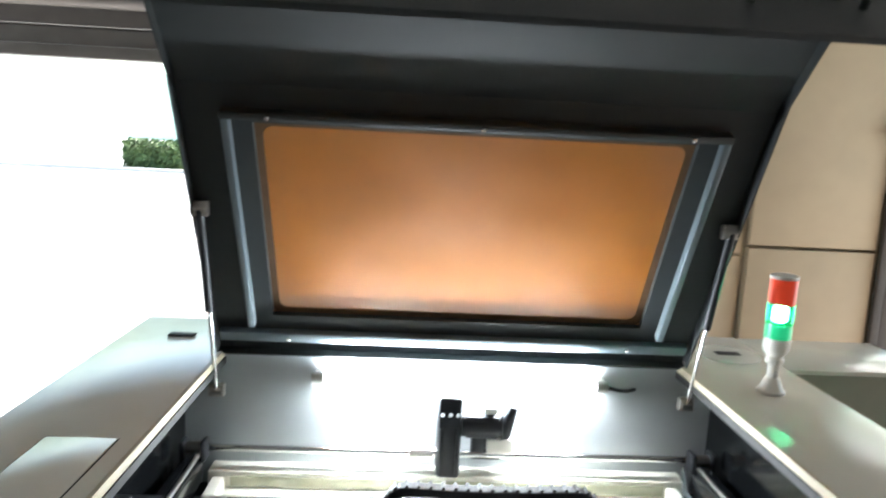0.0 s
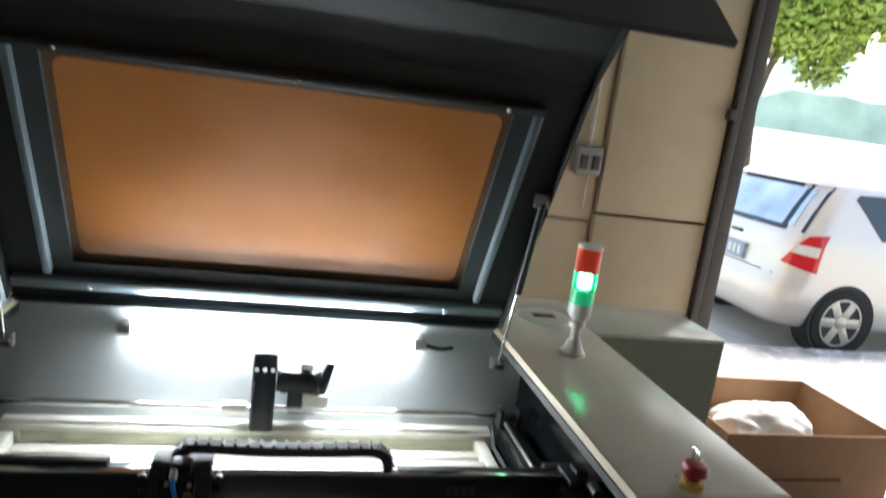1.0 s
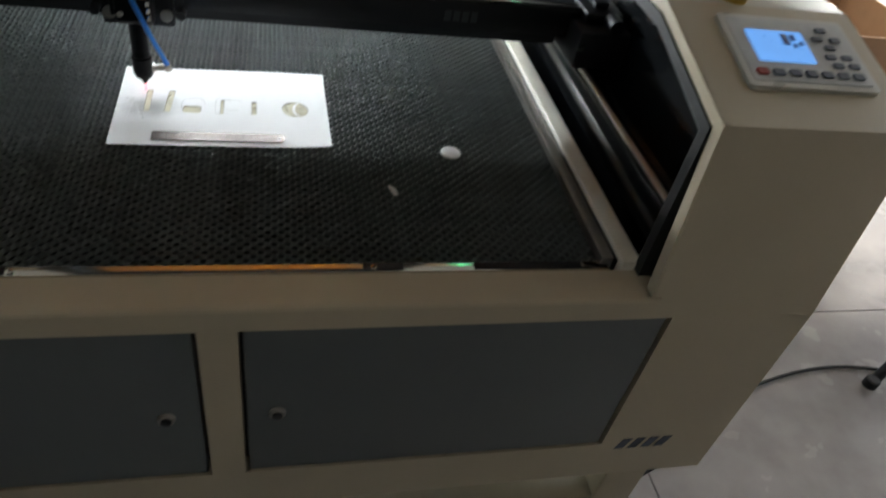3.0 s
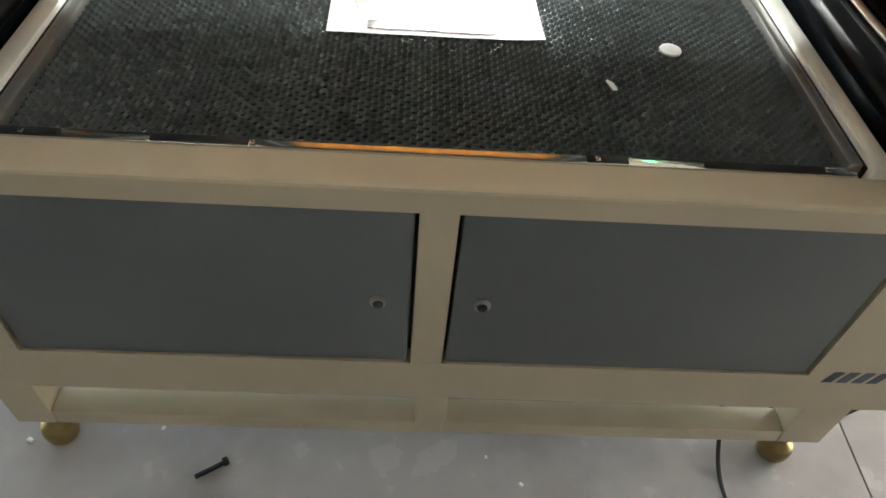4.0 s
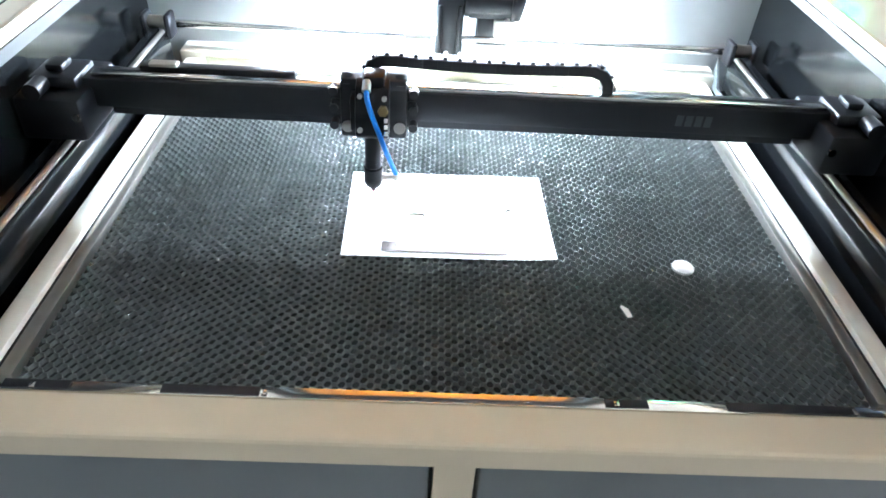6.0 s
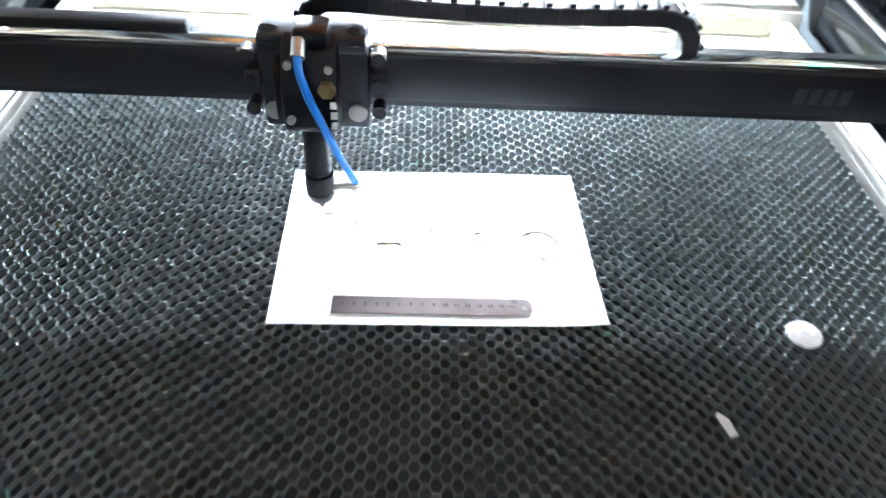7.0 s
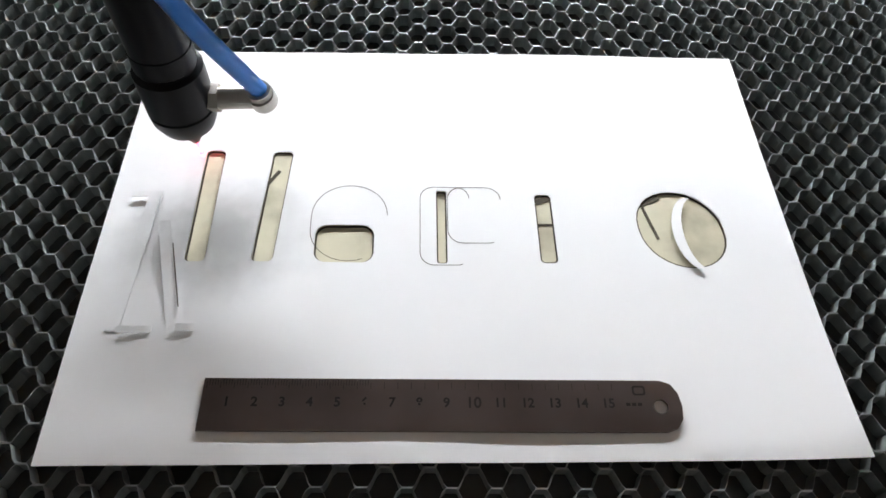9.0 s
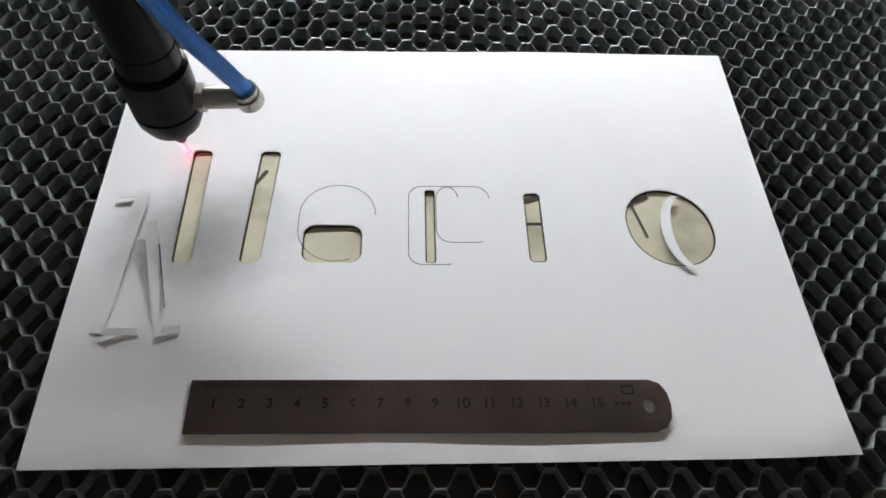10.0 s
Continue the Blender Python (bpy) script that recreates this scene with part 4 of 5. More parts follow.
def sheet_with_openings(bm, outline, holes, m):
    loops = []
    for o in [outline] + holes:
        vs = [bm.verts.new((x, y, 0)) for x, y in o]
        loops += [bm.edges.new((vs[i], vs[(i + 1) % len(vs)])) for i in range(len(vs))]
    bmesh.ops.triangle_fill(bm, edges=loops, use_beauty=True, use_dissolve=False, normal=(0, 0, 1))
    for _ in range(3):
        long = [e for e in bm.edges if e.calc_length() > 0.022]
        if long:
            bmesh.ops.subdivide_edges(bm, edges=long, cuts=1)
            bmesh.ops.triangulate(bm, faces=[f for f in bm.faces if len(f.verts) > 3])
    bmesh.ops.beautify_fill(bm, faces=bm.faces[:], edges=[e for e in bm.edges if not e.is_boundary])
    for v in bm.verts:
        v.co.z = lift(v.co.x, v.co.y)
    bmesh.ops.recalc_face_normals(bm, faces=bm.faces[:])
    top = bm.faces[:]
    if top[0].normal.z < 0:
        bmesh.ops.reverse_faces(bm, faces=top)
    low = bmesh.ops.duplicate(bm, geom=bm.verts[:] + bm.edges[:] + bm.faces[:])["geom"]
    lf = [g for g in low if isinstance(g, bmesh.types.BMFace)]
    for v in {v for f in lf for v in f.verts}:
        v.co.z -= 0.0003
    bmesh.ops.reverse_faces(bm, faces=lf)
    bmesh.ops.transform(bm, matrix=m, verts=bm.verts[:])
    return bm


edge = [(0.297 * k / 14, 0) for k in range(14)] + [(0.297, 0.21 * k / 10) for k in range(10)] + [(0.297 - 0.297 * k / 14, 0.21) for k in range(14)] + [(0, 0.21 - 0.21 * k / 10) for k in range(10)]
holes = [stadium(*c) for c in CUTS]
bm = sheet_with_openings(B(), edge, holes, PM)
solo("paper_sheet", bm, PAPER, "white paper sheet with cut openings, lying on the honeycomb", "paper", smooth=60)
under = thing("backing_sheet", "cream backing paper seen through the cut openings", "paper", (0.15, 0.1, 0))
bm = B()
box(bm, 0.006, 0.285, 0.060, 0.165, -0.0011, -0.0008, PM)
part("backing", bm, BACKING, under)
for c in CUTS:
    o = stadium(*c)
    i = stadium(c[0], c[1], c[2] - 0.0012, c[3] - 0.0012, c[4])
    bm = ring(B(), o, i, -0.00079, -0.0004, PM)
    part("scorched_rim", bm, CHAR, under, "scorched dark cut line")
# loose scorched slivers in the openings
for cx, cy, w, h, a in ((0.068, 0.128, 0.010, 0.0016, 60), (0.0465, 0.099, 0.0014, 0.016, 4), (0.189, 0.1035, 0.0075, 0.0011, 0), (0.236, 0.105, 0.0012, 0.018, 14), (0.189, 0.117, 0.0070, 0.003, 20), (0.237, 0.1165, 0.011, 0.0022, 24)):
    bm = B()
    box(bm, -w / 2, w / 2, -h / 2, h / 2, -0.00078, -0.0005, PM @ pose(cx, cy, 0, 0, 0, a))
    part("scorch_mark", bm, CHAR, under)
# curved paper sliver across the wide opening
bm = B()
o = [(0.2545 - 0.010 * math.cos(radians(a)), 0.099 + 0.019 * math.sin(radians(a))) for a in range(-78, 79, 12)]
i = [(0.2575 - 0.0085 * math.cos(radians(a)), 0.099 + 0.019 * math.sin(radians(a))) for a in range(78, -79, -12)]
plate(bm, o + i, 0.0010, 0.0013, PM)
solo("paper_sliver", bm, PAPER, "thin curved white paper offcut across the wide opening", "paper offcut")
# fallen offcut: two slim paper bars, one tilted up
off = thing("paper_offcut", "slim white paper offcut bars lying askew on the sheet", "paper offcut", (0.02, 0.08, 0.002))
for (cx, cy, w, h, a, tilt) in ((0.0175, 0.084, 0.0055, 0.066, -4, 1.5), (0.0325, 0.076, 0.0050, 0.052, 14, 4.0), (0.016, 0.1165, 0.013, 0.0028, 4, 2), (0.024, 0.0515, 0.013, 0.0028, 3, 6), (0.043, 0.0525, 0.007, 0.003, 3, 6)):
    bm = B()
    box(bm, -w / 2, w / 2, -h / 2, h / 2, -0.00015, 0.00015, PM @ pose(cx, cy, 0.0022, tilt, tilt, a))
    part("offcut_bar", bm, PAPER, off)
for cx, cy, h, a in ((0.0353, 0.076, 0.030, 14),):
    bm = B()
    box(bm, -0.00022, 0.00022, -h / 2, h / 2, 0.0, 0.0002, PM @ pose(cx, cy, 0.00245, 2, 2, a))
    part("scorched_rim", bm, CHAR, off)
# thin cut lines that have not dropped out
lines = thing("cut_line", "fine dark laser cut lines in the paper", "cut line", (0.13, 0.1, 0.002))
for cx, cy, w, h in ((0.1035, 0.1035, 0.033, 0.040), (0.1450, 0.1025, 0.022, 0.041), (0.158, 0.108, 0.024, 0.030)):
    o = stadium(cx, cy, w, h)
    i = stadium(cx, cy, w - 0.0006, h - 0.0006)
    bm = B()
    for k in range(len(o)):
        if k < len(o) * 0.78:
            j = (k + 1) % len(o)
            vs = [bm.verts.new((x, y, lift(x, y) + 0.0001)) for x, y in (o[k], o[j], i[j], i[k])]
            bm.faces.new(vs)
    bmesh.ops.recalc_face_normals(bm, faces=bm.faces[:])
    bmesh.ops.transform(bm, matrix=PM, verts=bm.verts[:])
    part("line", bm, CHAR, lines)

# steel ruler
ruler = thing("steel_ruler", "worn fifteen centimetre steel ruler with a hanging hole, on the paper", "ruler", (0.143, 0.022, 0.002))
RM = pose(0.054, 0.0125, 0.0013, 0, 0, 0.4)
o = [(0, 0), (0.085, 0), (0.1705, 0), (0.1745, 0.0015), (0.1770, 0.0050), (0.1776, 0.0100), (0.1768, 0.0150), (0.1745, 0.0186), (0.1705, 0.0200), (0.085, 0.0200), (0, 0.0200)]
bm = B()
loops = []
for pts2 in (o, [(0.1695 + 0.0027 * math.cos(a * math.pi / 8), 0.0098 + 0.0027 * math.sin(a * math.pi / 8)) for a in range(16)]):
    vs = [bm.verts.new((x, y, 0)) for x, y in pts2]
    loops += [bm.edges.new((vs[i], vs[(i + 1) % len(vs)])) for i in range(len(vs))]
bmesh.ops.triangle_fill(bm, edges=loops, use_beauty=True, normal=(0, 0, 1))
bmesh.ops.recalc_face_normals(bm, faces=bm.faces[:])
ext = bmesh.ops.extrude_face_region(bm, geom=bm.faces[:])
for g in ext["geom"]:
    if isinstance(g, bmesh.types.BMVert):
        g.co.z += 0.0007
bmesh.ops.recalc_face_normals(bm, faces=bm.faces[:])
bmesh.ops.transform(bm, matrix=RM, verts=bm.verts[:])
part("blade", bm, STEEL, ruler, smooth=20)
INK = mat("etched_ink", (0.014, 0.012, 0.012), 0.8, ior=1.25)
for n in range(1, 16):
    cu = bpy.data.curves.new("numeral", "FONT")
    cu.body, cu.size, cu.align_x, cu.align_y, cu.extrude = str(n), 0.0050 if n != 10 else 0.0058, "CENTER", "CENTER", 0.00003
    cu.offset = 0.00012
    cu.materials.append(INK)
    ob = new("numeral", cu)
    ob.parent = ruler
    ob.matrix_parent_inverse = ruler.matrix_world.inverted()
    ob.matrix_basis = RM @ Matrix.Translation((0.0092 + 0.01005 * (n - 1), 0.0108, 0.00076))
tick = B()
box(tick, -0.00008, 0.00008, 0, 0.0026, 0.0007, 0.00074)
tick_mesh = mesh_of("tick", tick, INK)
for k in range(155):
    if k % 5 and k > 60:
        continue
    t = new("tick", tick_mesh)
    t.parent = ruler
    t.matrix_parent_inverse = ruler.matrix_world.inverted()
    t.matrix_basis = RM @ Matrix.Translation((0.0092 - 0.01005 + 0.01005 + (k - 8) * 0.001005, 0.0172 if k % 5 else 0.0160, 0))
for k in range(3):
    bm = B()
    box(bm, 0.1565 + k * 0.0022, 0.1581 + k * 0.0022, 0.0100, 0.0112, 0.0007, 0.00074, RM)
    part("unit_bar", bm, INK, ruler)
bm = ring(B(), stadium(0.162, 0.0160, 0.0050, 0.0038), stadium(0.162, 0.0160, 0.0036, 0.0024), 0.0007, 0.00074, RM)
part("maker_mark", bm, INK, ruler)

bm = lathe(B(), [(0.0150, 0.0012), (0.0155, 0.0026), (0.0148, 0.0042), (0.004, 0.0046)], Matrix.Translation((0.470, 0.000, 0)), 28)
solo("plastic_disc", bm, mat("white_disc", (0.78, 0.78, 0.78), 0.5), "small white plastic disc on the honeycomb", "disc")
bm = B()
plate(bm, [(-0.006, -0.009), (0.001, -0.011), (0.006, 0.002), (0.003, 0.011), (-0.001, 0.010)], 0.0006, 0.0014, pose(0.372, -0.091, 0.0005, 4, 3, 35))
solo("paper_scrap", bm, PAPER, "tiny white paper scrap on the honeycomb", "paper offcut")

# ---- things about the floor ----
# open cardboard box with wrapped goods
BX0, BX1, BY0, BY1, BZ = 1.90, 2.72, 1.27, 1.86, -0.30
carton = thing("cardboard_box", "open brown cardboard box with a white parcel in it", "box", ((BX0 + BX1) / 2, (BY0 + BY1) / 2, FLOOR))
for nm, a in (("front_side", (BX0, BX1, BY0, BY0 + 0.012)), ("back_side", (BX0, BX1, BY1 - 0.012, BY1)), ("end_side", (BX0, BX0 + 0.012, BY0 + 0.012, BY1 - 0.012)), ("end_side", (BX1 - 0.012, BX1, BY0 + 0.012, BY1 - 0.012))):
    bm = B()
    box(bm, a[0], a[1], a[2], a[3], FLOOR + 0.011, BZ, bevel=0.003)
    part(nm, bm, CARD, carton)
bm = B()
box(bm, BX0, BX1, BY0, BY1, FLOOR, FLOOR + 0.010)
part("base", bm, CARD, carton)
bm = B()
box(bm, BX0 + 0.02, BX1 - 0.25, BY0 - 0.004, BY0 - 0.0005, BZ - 0.20, BZ - 0.185)
part("printed_bar", bm, mat("brown_print", (0.12, 0.07, 0.04), 0.8), carton)
bm = B()
bmesh.ops.create_icosphere(bm, subdivisions=5, radius=1.0)
for v in bm.verts:
    n = v.co.copy()
    r = 1 + 0.16 * noise.noise(n * 1.7) + 0.07 * noise.noise(n * 4.5) + 0.03 * abs(noise.noise(n * 11))
    v.co = Vector(((BX0 + BX1) / 2 + n.x * r * (BX1 - BX0) * 0.30, (BY0 + BY1) / 2 + n.y * r * (BY1 - BY0) * 0.34, max(FLOOR + 0.012, (FLOOR + BZ) / 2 + n.z * r * (BZ - FLOOR) * 0.50)))
solo("plastic_bag", bm, FOAM, "crumpled white plastic bag inside the cardboard box", "package", smooth=80)

# folding chair
chair = thing("folding_chair", "black steel folding chair on the tiled floor", "chair", (1.9, 0.3, FLOOR))
for nm, p, q in (("front_leg", (1.680, 0.000, FLOOR), (2.200, 0.245, -0.262)), ("front_leg", (2.300, 0.240, FLOOR), (2.400, 0.245, -0.250)),
                 ("back_post", (1.650, 0.300, FLOOR), (1.640, 0.300, -0.10)), ("back_post", (2.420, 0.560, FLOOR), (2.400, 0.560, -0.25))):
    leg = part(nm, rod(B(), p, q, 0.013, 12), BLACK, chair)
    bm = lathe(B(), [(0.018, 0), (0.018, 0.022), (0.014, 0.025)], Matrix.Translation((p[0], p[1], FLOOR + 0.0005)), 14)
    part("foot_cap", bm, RUBBER, leg)
for p, q in (((1.640, 0.300, -0.205), (2.200, 0.300, -0.235)), ((1.645, 0.302, -0.200), (2.000, 0.302, -0.370))):
    part("crossbar", rod(B(), p, q, 0.009, 10), BLACK, chair)
bm = B()
box(bm, 2.12, 2.48, 0.18, 0.60, -0.250, -0.210, bevel=0.012)
part("seat", bm, BLACK_PLASTIC, chair)

for pts3, r, nm in (([(0.74, 0.10, -0.43), (0.80, -0.10, -0.55), (0.86, -0.20, FLOOR + 0.006), (1.05, -0.15, FLOOR + 0.006), (1.30, 0.00, FLOOR + 0.006), (1.70, 0.05, FLOOR + 0.006), (2.2, -0.15, FLOOR + 0.006)], 0.0042, "power_cable"),
                    ([(0.72, 0.10, -0.43), (0.72, -0.16, -0.58), (0.705, -0.30, FLOOR + 0.005), (0.72, -0.42, FLOOR + 0.005), (0.80, -0.60, FLOOR + 0.005)], 0.004, "earth_cable")):
    bm = pipe(B(), pts3, r)
    solo(nm, bm, RUBBER, "thin black cable trailing over the floor", "cable", group="floor cables")
bm = B()
box(bm, -0.028, 0.028, -0.004, 0.004, 0.0, 0.007, pose(-0.200, -0.316, FLOOR + 0.001, 0, 0, 32), bevel=0.002)
box(bm, 0.022, 0.032, -0.007, 0.007, 0.0, 0.010, pose(-0.200, -0.316, FLOOR + 0.001, 0, 0, 32), bevel=0.002)
solo("metal_bolt", bm, BLACK, "dark rusty bolt lying on the floor", "bolt")
for px, py, s in ((-0.52, -0.27, 0.006), (-0.30, -0.24, 0.004), (0.34, -0.33, 0.004), (0.28, -0.28, 0.003)):
    bm = B()
    box(bm, -s, s, -s * 0.7, s * 0.7, 0, s * 0.8, pose(px, py, FLOOR + 0.0005, 0, 0, px * 400), bevel=s * 0.2)
    solo("debris_chip", bm, PAPER, "pale crumb of debris on the floor", "debris", group="debris on the floor")

# ---- outdoors: car, tree, hedge, kerb, hills ----
CX, CY = 4.21, 3.92          # rear bumper and near side
car = thing("parked_car", "silver compact hatchback parked outside, seen from the rear", "car", (CX + 2.0, CY + 0.83, YARD))
G = YARD
CW, MID = 1.66, CY + 0.83
# height, rear end, front end, half width, corner radius of each level
LEVELS = [(0.22, 0.12, 3.98, 0.74, 0.26), (0.27, 0.055, 4.06, 0.79, 0.28), (0.36, 0.015, 4.11, 0.82, 0.29), (0.52, 0.0, 4.12, 0.83, 0.30), (0.60, 0.02, 4.12, 0.83, 0.30),
          (0.66, 0.05, 4.12, 0.83, 0.30), (0.80, 0.065, 4.08, 0.83, 0.30), (0.95, 0.09, 3.75, 0.82, 0.29), (1.03, 0.12, 3.05, 0.80, 0.28), (1.25, 0.25, 2.70, 0.73, 0.26),
          (1.42, 0.37, 2.38, 0.67, 0.24), (1.50, 0.46, 2.15, 0.61, 0.22), (1.545, 0.66, 1.95, 0.50, 0.20), (1.56, 1.0, 1.7, 0.30, 0.15)]


def level(z):
    for p, q in zip(LEVELS, LEVELS[1:]):
        if z <= q[0]:
            f = max(0.0, (z - p[0]) / (q[0] - p[0]))
            return [a + (b - a) * f for a, b in zip(p, q)][1:]
    return LEVELS[-1][1:]


def skin(s, z, out=0.0):
    """Point of the car's skin: s metres from the middle of the rear, round the corner to the near side."""
    xr, xf, hw, r = level(z)
    m, far, arc = abs(s), (1 if s > 0 else -1), r * math.pi / 2
    if m <= hw - r:
        x, y, nx, ny = xr, m, -1, 0
    elif m <= hw - r + arc:
        a = (m - hw + r) / r
        nx, ny = -math.cos(a), math.sin(a)
        x, y = xr + r + nx * r, hw - r + ny * r
    else:
        x, y, nx, ny = xr + r + (m - hw + r - arc), hw, 0, 1
    return Vector((CX + x + nx * out, MID - far * (y + ny * out), G + z))


def patch(corners, out, n=8, thick=0.012):
    """Curved sheet on the skin between four (s, z) corners."""
    (a, b, c, d), bm = [Vector(q) for q in corners], B()
    grid = []
    for o in (out, out - thick):
        rows = []
        for j in range(n + 1):
            v = j / n
            lo, hi = a.lerp(d, v), b.lerp(c, v)
            rows.append([bm.verts.new(skin(*lo.lerp(hi, k / n), o)) for k in range(n + 1)])
        grid.append(rows)
        for j in range(n):
            for k in range(n):
                bm.faces.new((rows[j][k], rows[j][k + 1], rows[j + 1][k + 1], rows[j + 1][k]))
    f, g = grid
    for k in range(n):
        for q in ((f[0][k], f[0][k + 1], g[0][k + 1], g[0][k]), (f[n][k], f[n][k + 1], g[n][k + 1], g[n][k]), (f[k][0], f[k + 1][0], g[k + 1][0], g[k][0]), (f[k][n], f[k + 1][n], g[k + 1][n], g[k][n])):
            bm.faces.new(q)
    bmesh.ops.recalc_face_normals(bm, faces=bm.faces[:])
    return bm


bm = B()
rings = []
for z, xr, xf, hw, r in LEVELS:
    ring = []
    for cx, cy, a0 in ((xr + r, hw - r, 90), (xr + r, -hw + r, 180), (xf - 0.22, -hw + 0.22, 270), (xf - 0.22, hw - 0.22, 0)):
        rad = r if a0 in (90, 180) else 0.22
        for k in range(9):
            a = radians(a0 + k * 11.25)
            ring.append(bm.verts.new((CX + cx + math.cos(a) * rad, MID + cy + math.sin(a) * rad, G + z)))
    rings.append(ring)
for p, q in zip(rings, rings[1:]):
    for k in range(len(p)):
        j = (k + 1) % len(p)
        bm.faces.new((p[k], p[j], q[j], q[k]))
bm.faces.new(rings[0][::-1]), bm.faces.new(rings[-1])
bmesh.ops.recalc_face_normals(bm, faces=bm.faces[:])
part("body", bm, CAR_PAINT, car, "silver paint", smooth=50)
part("window_surround", patch([(-0.74, 1.035), (0.74, 1.035), (0.66, 1.435), (-0.66, 1.435)], 0.008), CAR_GLASS, car, "black window surround")
part("rear_window", patch([(-0.62, 1.075), (0.62, 1.075), (0.56, 1.40), (-0.56, 1.40)], 0.012), REAR_GLASS_SKY, car, "rear window with the sky's reflection put into its pale colour")
part("spoiler", patch([(-0.64, 1.44), (0.64, 1.44), (0.60, 1.49), (-0.60, 1.49)], 0.045, thick=0.06), CAR_PAINT, car)
part("hatch_seam", patch([(-0.62, 0.655), (0.62, 0.655), (0.62, 0.663), (-0.62, 0.663)], 0.003), BLACK_PLASTIC, car)
TAIL_RED = mat("tail_lamp_red", (0.62, 0.02, 0.03), 0.15, vary=0.1, coat=0.5)
for far in (1, -1):
    tl = part("tail_lamp", patch([(far * 0.66, 0.775), (far * 0.96, 0.715), (far * 0.945, 1.04), (far * 0.79, 1.015)], 0.012), TAIL_RED, car, "red tail lamp with a pale band")
    part("reverse_lens", patch([(far * 0.715, 0.865), (far * 0.925, 0.850), (far * 0.92, 0.935), (far * 0.75, 0.940)], 0.016, 6, 0.008), WHITE_PLASTIC, tl, "pale lens")


def flank(x, z, out=0.006):
    return Vector((CX + x, MID - level(z)[2] - out, G + z))


for poly in ([(0.92, 1.04), (1.40, 1.02), (1.40, 1.42), (0.70, 1.40), (0.66, 1.36)], [(1.46, 1.05), (2.25, 1.04), (2.12, 1.40), (1.46, 1.42)], [(2.32, 1.04), (2.75, 1.04), (2.36, 1.32)]):
    bm = B()
    a = [bm.verts.new(flank(x, z)) for x, z in poly]
    b = [bm.verts.new(flank(x, z, -0.02)) for x, z in poly]
    bm.faces.new(a), bm.faces.new(b[::-1])
    for k in range(len(poly)):
        j = (k + 1) % len(poly)
        bm.faces.new((a[j], a[k], b[k], b[j]))
    part("side_window", bm, CAR_GLASS, car)
bm = B()
box(bm, CX + 1.31, CX + 1.318, CY - 0.003, CY + 0.01, G + 0.36, G + 0.94)
part("door_seam", bm, BLACK_PLASTIC, car)
bm = B()
box(bm, CX + 0.025, CX + 0.07, CY + CW / 2 - 0.24, CY + CW / 2 + 0.24, G + 0.685, G + 0.825, bevel=0.004)
pl = part("number_plate", bm, mat("blue_plate", (0.30, 0.36, 0.50), 0.4), car, "blue plate")
for k in range(6):
    bm = B()
    box(bm, CX + 0.021, CX + 0.0245, CY + CW / 2 - 0.20 + k * 0.07, CY + CW / 2 - 0.16 + k * 0.07, G + 0.715, G + 0.795)
    part("plate_bar", bm, WHITE_PLASTIC, pl)
bm = B()
box(bm, CX + 0.065, CX + 0.10, CY + CW / 2 - 0.10, CY + CW / 2 + 0.05, G + 0.91, G + 0.935, bevel=0.005)
part("badge_bar", bm, BLACK_PLASTIC, car)
for wx in (0.68, 3.2):
    for wy, s in ((CY - 0.005, -1), (CY + CW + 0.005, 1)):
        WM = Matrix.Translation((CX + wx, wy, G + 0.305)) @ pose(0, 0, 0, 90 if s < 0 else -90)
        bm = lathe(B(), [(0.20, -0.16), (0.29, -0.16), (0.305, -0.13), (0.305, -0.03), (0.29, 0.004), (0.215, 0.008), (0.21, -0.02)], WM, 40)
        wh = part("wheel", bm, TYRE, car, "black tyre")
        bm = lathe(B(), [(0.212, -0.03), (0.212, 0.002), (0.195, 0.004), (0.19, -0.03)], WM, 40)
        for k in range(6):
            box(bm, 0.03, 0.196, -0.040, 0.040, -0.022, -0.002, WM @ pose(0, 0, 0, 0, 0, k * 60), bevel=0.006)
        lathe(bm, [(0.055, -0.03), (0.055, 0.002), (0.04, 0.008)], WM, 20)
        part("rim", bm, ALLOY, wh, "six-spoke alloy rim")
        bm = lathe(B(), [(0.19, -0.05), (0.19, -0.04)], WM, 24)
        part("wheel_well", bm, RUBBER, wh)
        # black ring stands in for the shaded gap under the body-coloured arch
        bm = lathe(B(), [(0.335, -0.20), (0.335, -0.004), (0.325, -0.001), (0.318, -0.004)], WM, 40)
        part("wheel_arch", bm, BLACK_PLASTIC, wh)


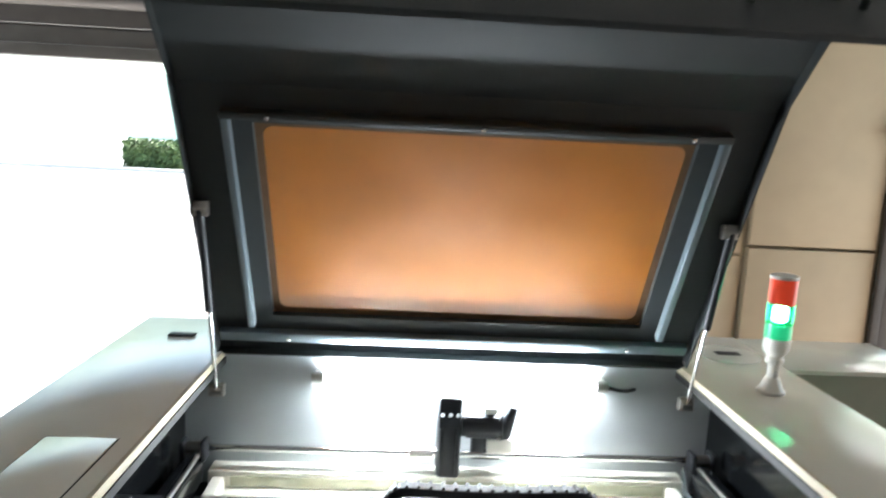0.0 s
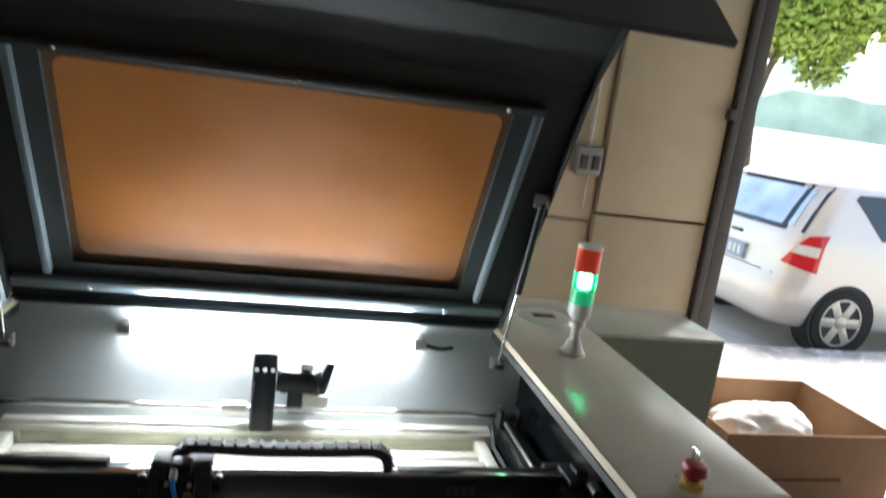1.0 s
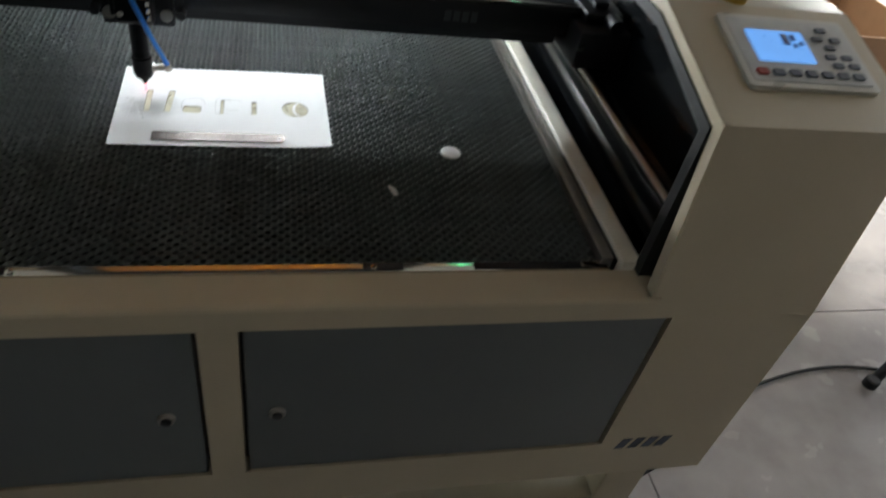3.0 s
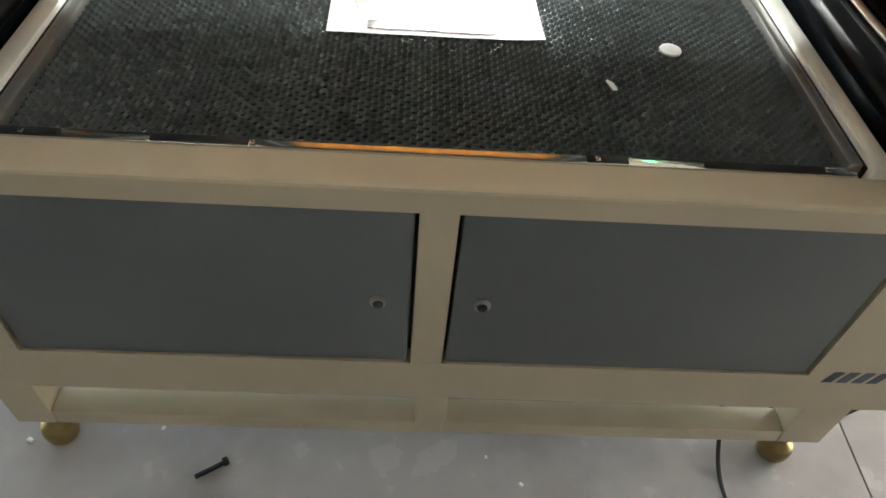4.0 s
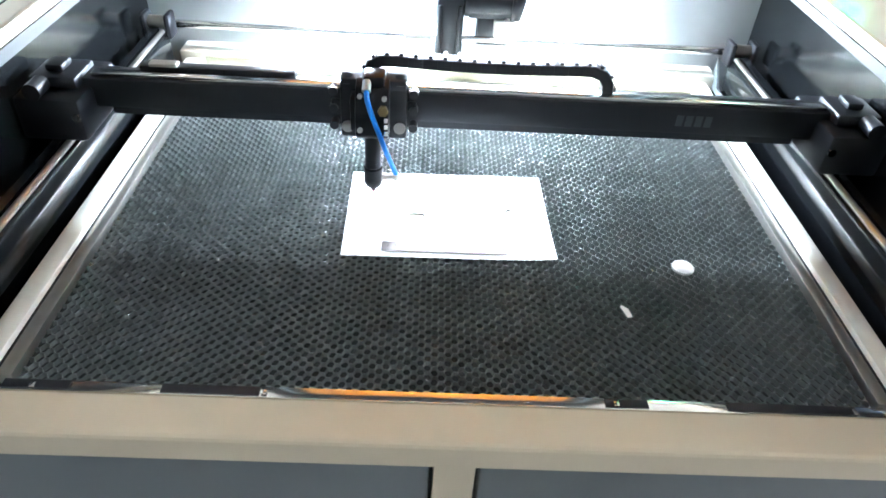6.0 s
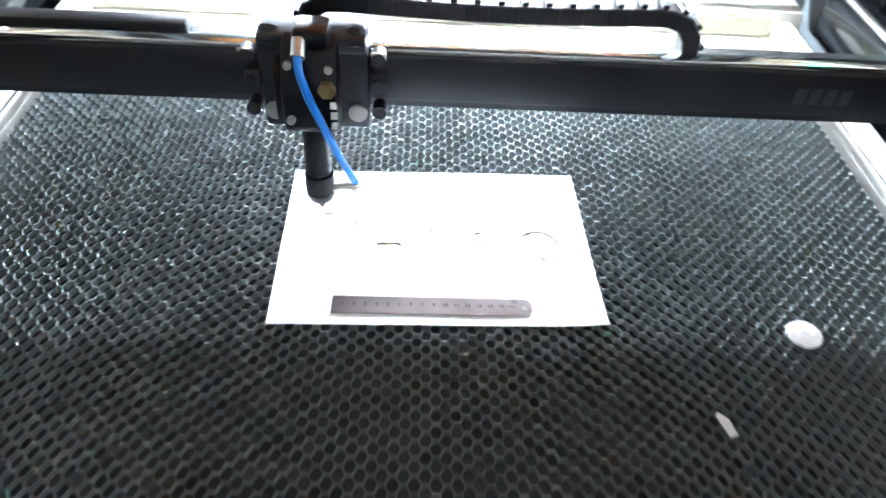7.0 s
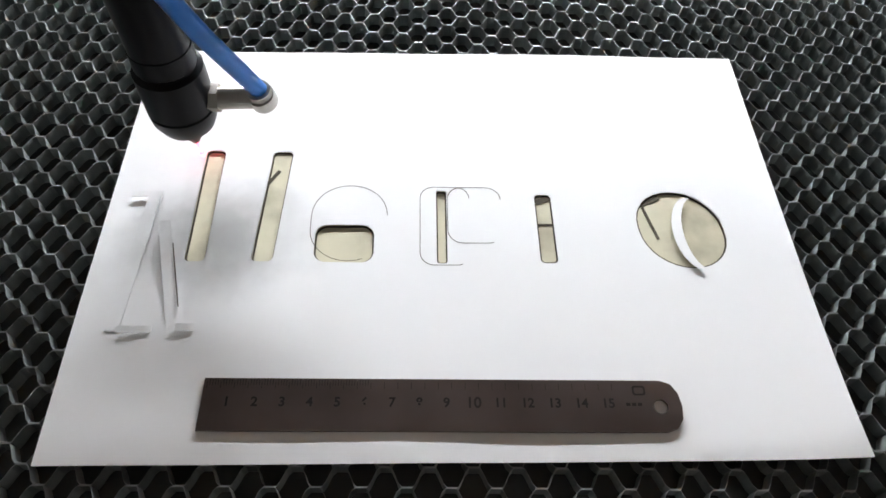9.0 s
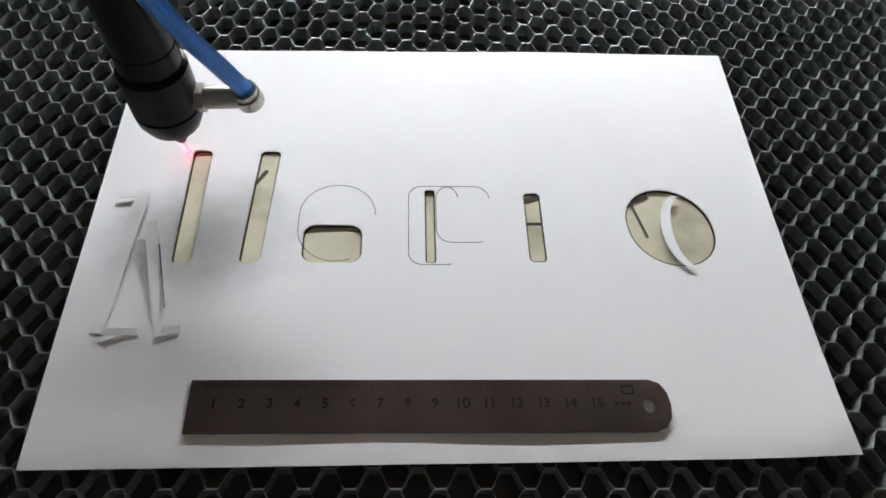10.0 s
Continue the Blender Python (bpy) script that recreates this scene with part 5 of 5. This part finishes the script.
def tree(at, height, crown, seed, count, lean=0.0):
    rng = random.Random(seed)
    t = thing("broadleaf_tree", "leafy green broadleaf tree in the yard", "tree", at)
    bm = B()
    base = Vector(at)
    top = base + Vector((lean * 0.4, 0, height))
    pipe(bm, [base, base + Vector((0.05, 0.03, height * 0.3)), base + Vector((-0.03, 0.05, height * 0.65)), top], 0.05, 8, 4)
    for k in range(9):
        a = rng.uniform(0, 6.28)
        st = base + Vector((0, 0, height * rng.uniform(0.78, 0.95)))
        pipe(bm, [st, st + Vector((math.cos(a) * crown * 0.4, math.sin(a) * crown * 0.4, crown * 0.3)), st + Vector((math.cos(a) * crown * 0.8, math.sin(a) * crown * 0.8, crown * 0.45))], 0.03, 6, 3)
    part("trunk", bm, BARK, t)
    vs, fs = [], []
    blobs = []
    for _ in range(26):
        d = Vector((rng.gauss(0, 1), rng.gauss(0, 1), rng.gauss(0, 0.8))).normalized()
        blobs.append((top + Vector((lean * 0.6, 0, 0)) + d * crown * rng.uniform(0.3, 0.95), crown * rng.uniform(0.22, 0.42)))
    for _ in range(count):
        c, r = rng.choice(blobs)
        d = Vector((rng.gauss(0, 1), rng.gauss(0, 1), rng.gauss(0, 1))).normalized()
        p = c + d * r * rng.uniform(0.55, 1.05)
        u = Vector((rng.gauss(0, 1), rng.gauss(0, 1), rng.gauss(0, 0.6))).normalized()
        w = u.cross(d + Vector((0.01, 0.02, 0.03))).normalized()
        s = rng.uniform(0.04, 0.085)
        i = len(vs)
        vs += [p - u * s, p + w * s * 0.45 + d * 0.01, p + u * s, p - w * s * 0.45 + d * 0.01]
        fs += [(i, i + 1, i + 2, i + 3)]
    me = bpy.data.meshes.new("crown")
    me.from_pydata([tuple(v) for v in vs], [], fs)
    me.materials.append(LEAF)
    ob = new("crown", me)
    ob.parent = t
    ob.matrix_parent_inverse = t.matrix_world.inverted()
    return t


tree((6.83, 8.3, YARD), 3.75, 1.22, 3, 17000, 0.9)

rng = random.Random(8)
vs, fs = [], []
for _ in range(5000):
    p = Vector((rng.uniform(-12.3, -9.6), rng.uniform(29.4, 30.6), YARD + rng.uniform(0.05, 1.0) + 0.25 * math.sin(_)))
    u = Vector((rng.gauss(0, 1), rng.gauss(0, 1), rng.gauss(0, 1))).normalized()
    w = u.orthogonal().normalized()
    i = len(vs)
    s = 0.10
    vs += [p - u * s, p + w * s * 0.6, p + u * s, p - w * s * 0.6]
    fs.append((i, i + 1, i + 2, i + 3))
me = bpy.data.meshes.new("hedge")
me.from_pydata([tuple(v) for v in vs], [], fs)
me.materials.append(HEDGE)
tagged(new("hedge", me), "clipped green hedge beyond the yard", "hedge", kind="stuff")
bm = B()
box(bm, -60, 60, 26.5, 26.8, YARD - 0.1, YARD + 0.14, bevel=0.02)
solo("kerb", bm, CONCRETE, "pale concrete kerb across the yard", "kerb", kind="structure")
vs, fs = [], []
n = 90
for k in range(n + 1):
    a = radians(-75 + 150 * k / n)
    h = 19 + 6 * noise.noise(Vector((k * 0.16, 3.1, 0))) + 4.0 * noise.noise(Vector((k * 0.7, 1.1, 0)))
    for rr, z in ((118, -1), (122, max(h * 0.6, 1)), (135, max(h, 2))):
        vs.append((math.sin(a) * rr, math.cos(a) * rr, YARD + z))
for k in range(n):
    for j in range(2):
        i = k * 3 + j
        fs.append((i, i + 3, i + 4, i + 1))
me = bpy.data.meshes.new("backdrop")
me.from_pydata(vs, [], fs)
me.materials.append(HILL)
tagged(new("backdrop", me), "wooded hills on the horizon, haze put into their pale colour", "hills", kind="structure")

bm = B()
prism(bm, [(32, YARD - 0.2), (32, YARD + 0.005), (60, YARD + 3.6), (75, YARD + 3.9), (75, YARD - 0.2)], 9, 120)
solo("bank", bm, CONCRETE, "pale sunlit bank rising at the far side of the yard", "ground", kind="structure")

# ---- honeycomb bed: each corrugated foil strip ----
bm = B()
box(bm, -0.328, 0.630, -0.2355, 0.453, -0.040, -0.0085)
cpart("bed_tray", bm, TRAY)
comb = cpart("honeycomb_bed", box(B(), -0.329, 0.631, 0.4535, 0.457, -0.0124, -0.0005), NICKEL, "dark aluminium honeycomb cutting bed")
PITCH, CELL, THICK, DEEP = 0.00715, 0.0158, 0.00030, 0.007


def foil(sign):
    vs, fs = [], []
    n = 12
    cells = int(0.949 / CELL)
    for i in range(cells * n + 1):
        x = -0.324 + i * CELL / n
        w = max(-1, min(1, 1.75 * math.sin(2 * math.pi * i / n + 0.35))) * sign * (PITCH / 2 - THICK * 0.6)
        vs += [(x, w - THICK / 2, -DEEP), (x, w - THICK / 2, 0), (x, w + THICK / 2, 0), (x, w + THICK / 2, -DEEP)]
        if i:
            a = (i - 1) * 4
            b = i * 4
            fs += [(a, b, b + 1, a + 1), (a + 1, b + 1, b + 2, a + 2), (a + 2, b + 2, b + 3, a + 3)]
    me = bpy.data.meshes.new("foil_strip")
    me.from_pydata(vs, [], fs)
    me.materials.append(COMB)
    me.materials.append(COMB_EDGE)
    for k, f in enumerate(me.polygons):
        f.material_index = 1 if k % 3 == 1 else 0
    return me


foils = (foil(1), foil(-1))
rows_n = int((0.452 + 0.2345) / PITCH)
rng = random.Random(4)
for k in range(rows_n):
    o = new("foil_strip", foils[k % 2])
    o.parent = comb
    o.matrix_parent_inverse = comb.matrix_world.inverted()
    o.location = (rng.uniform(-0.0004, 0.0004), -0.2345 + k * PITCH + PITCH / 2, rng.uniform(-0.0016, -0.0012))

# ---- floor tiles ----
TX, TY = 0.98, 0.25     # a joint crossing beside the machine
tile = B()
box(tile, 0.001, 1.599, 0.001, 1.599, -0.004, 0.0, bevel=0.0015, seg=1)
tile_mesh = mesh_of("tile", tile, TILE, 30)
for i in range(7):
    for j in range(5):
        o = new("tile", tile_mesh)
        o.parent = floor
        o.location = (TX - 6.4 + i * 1.6, TY - 4.8 + j * 1.6, FLOOR)
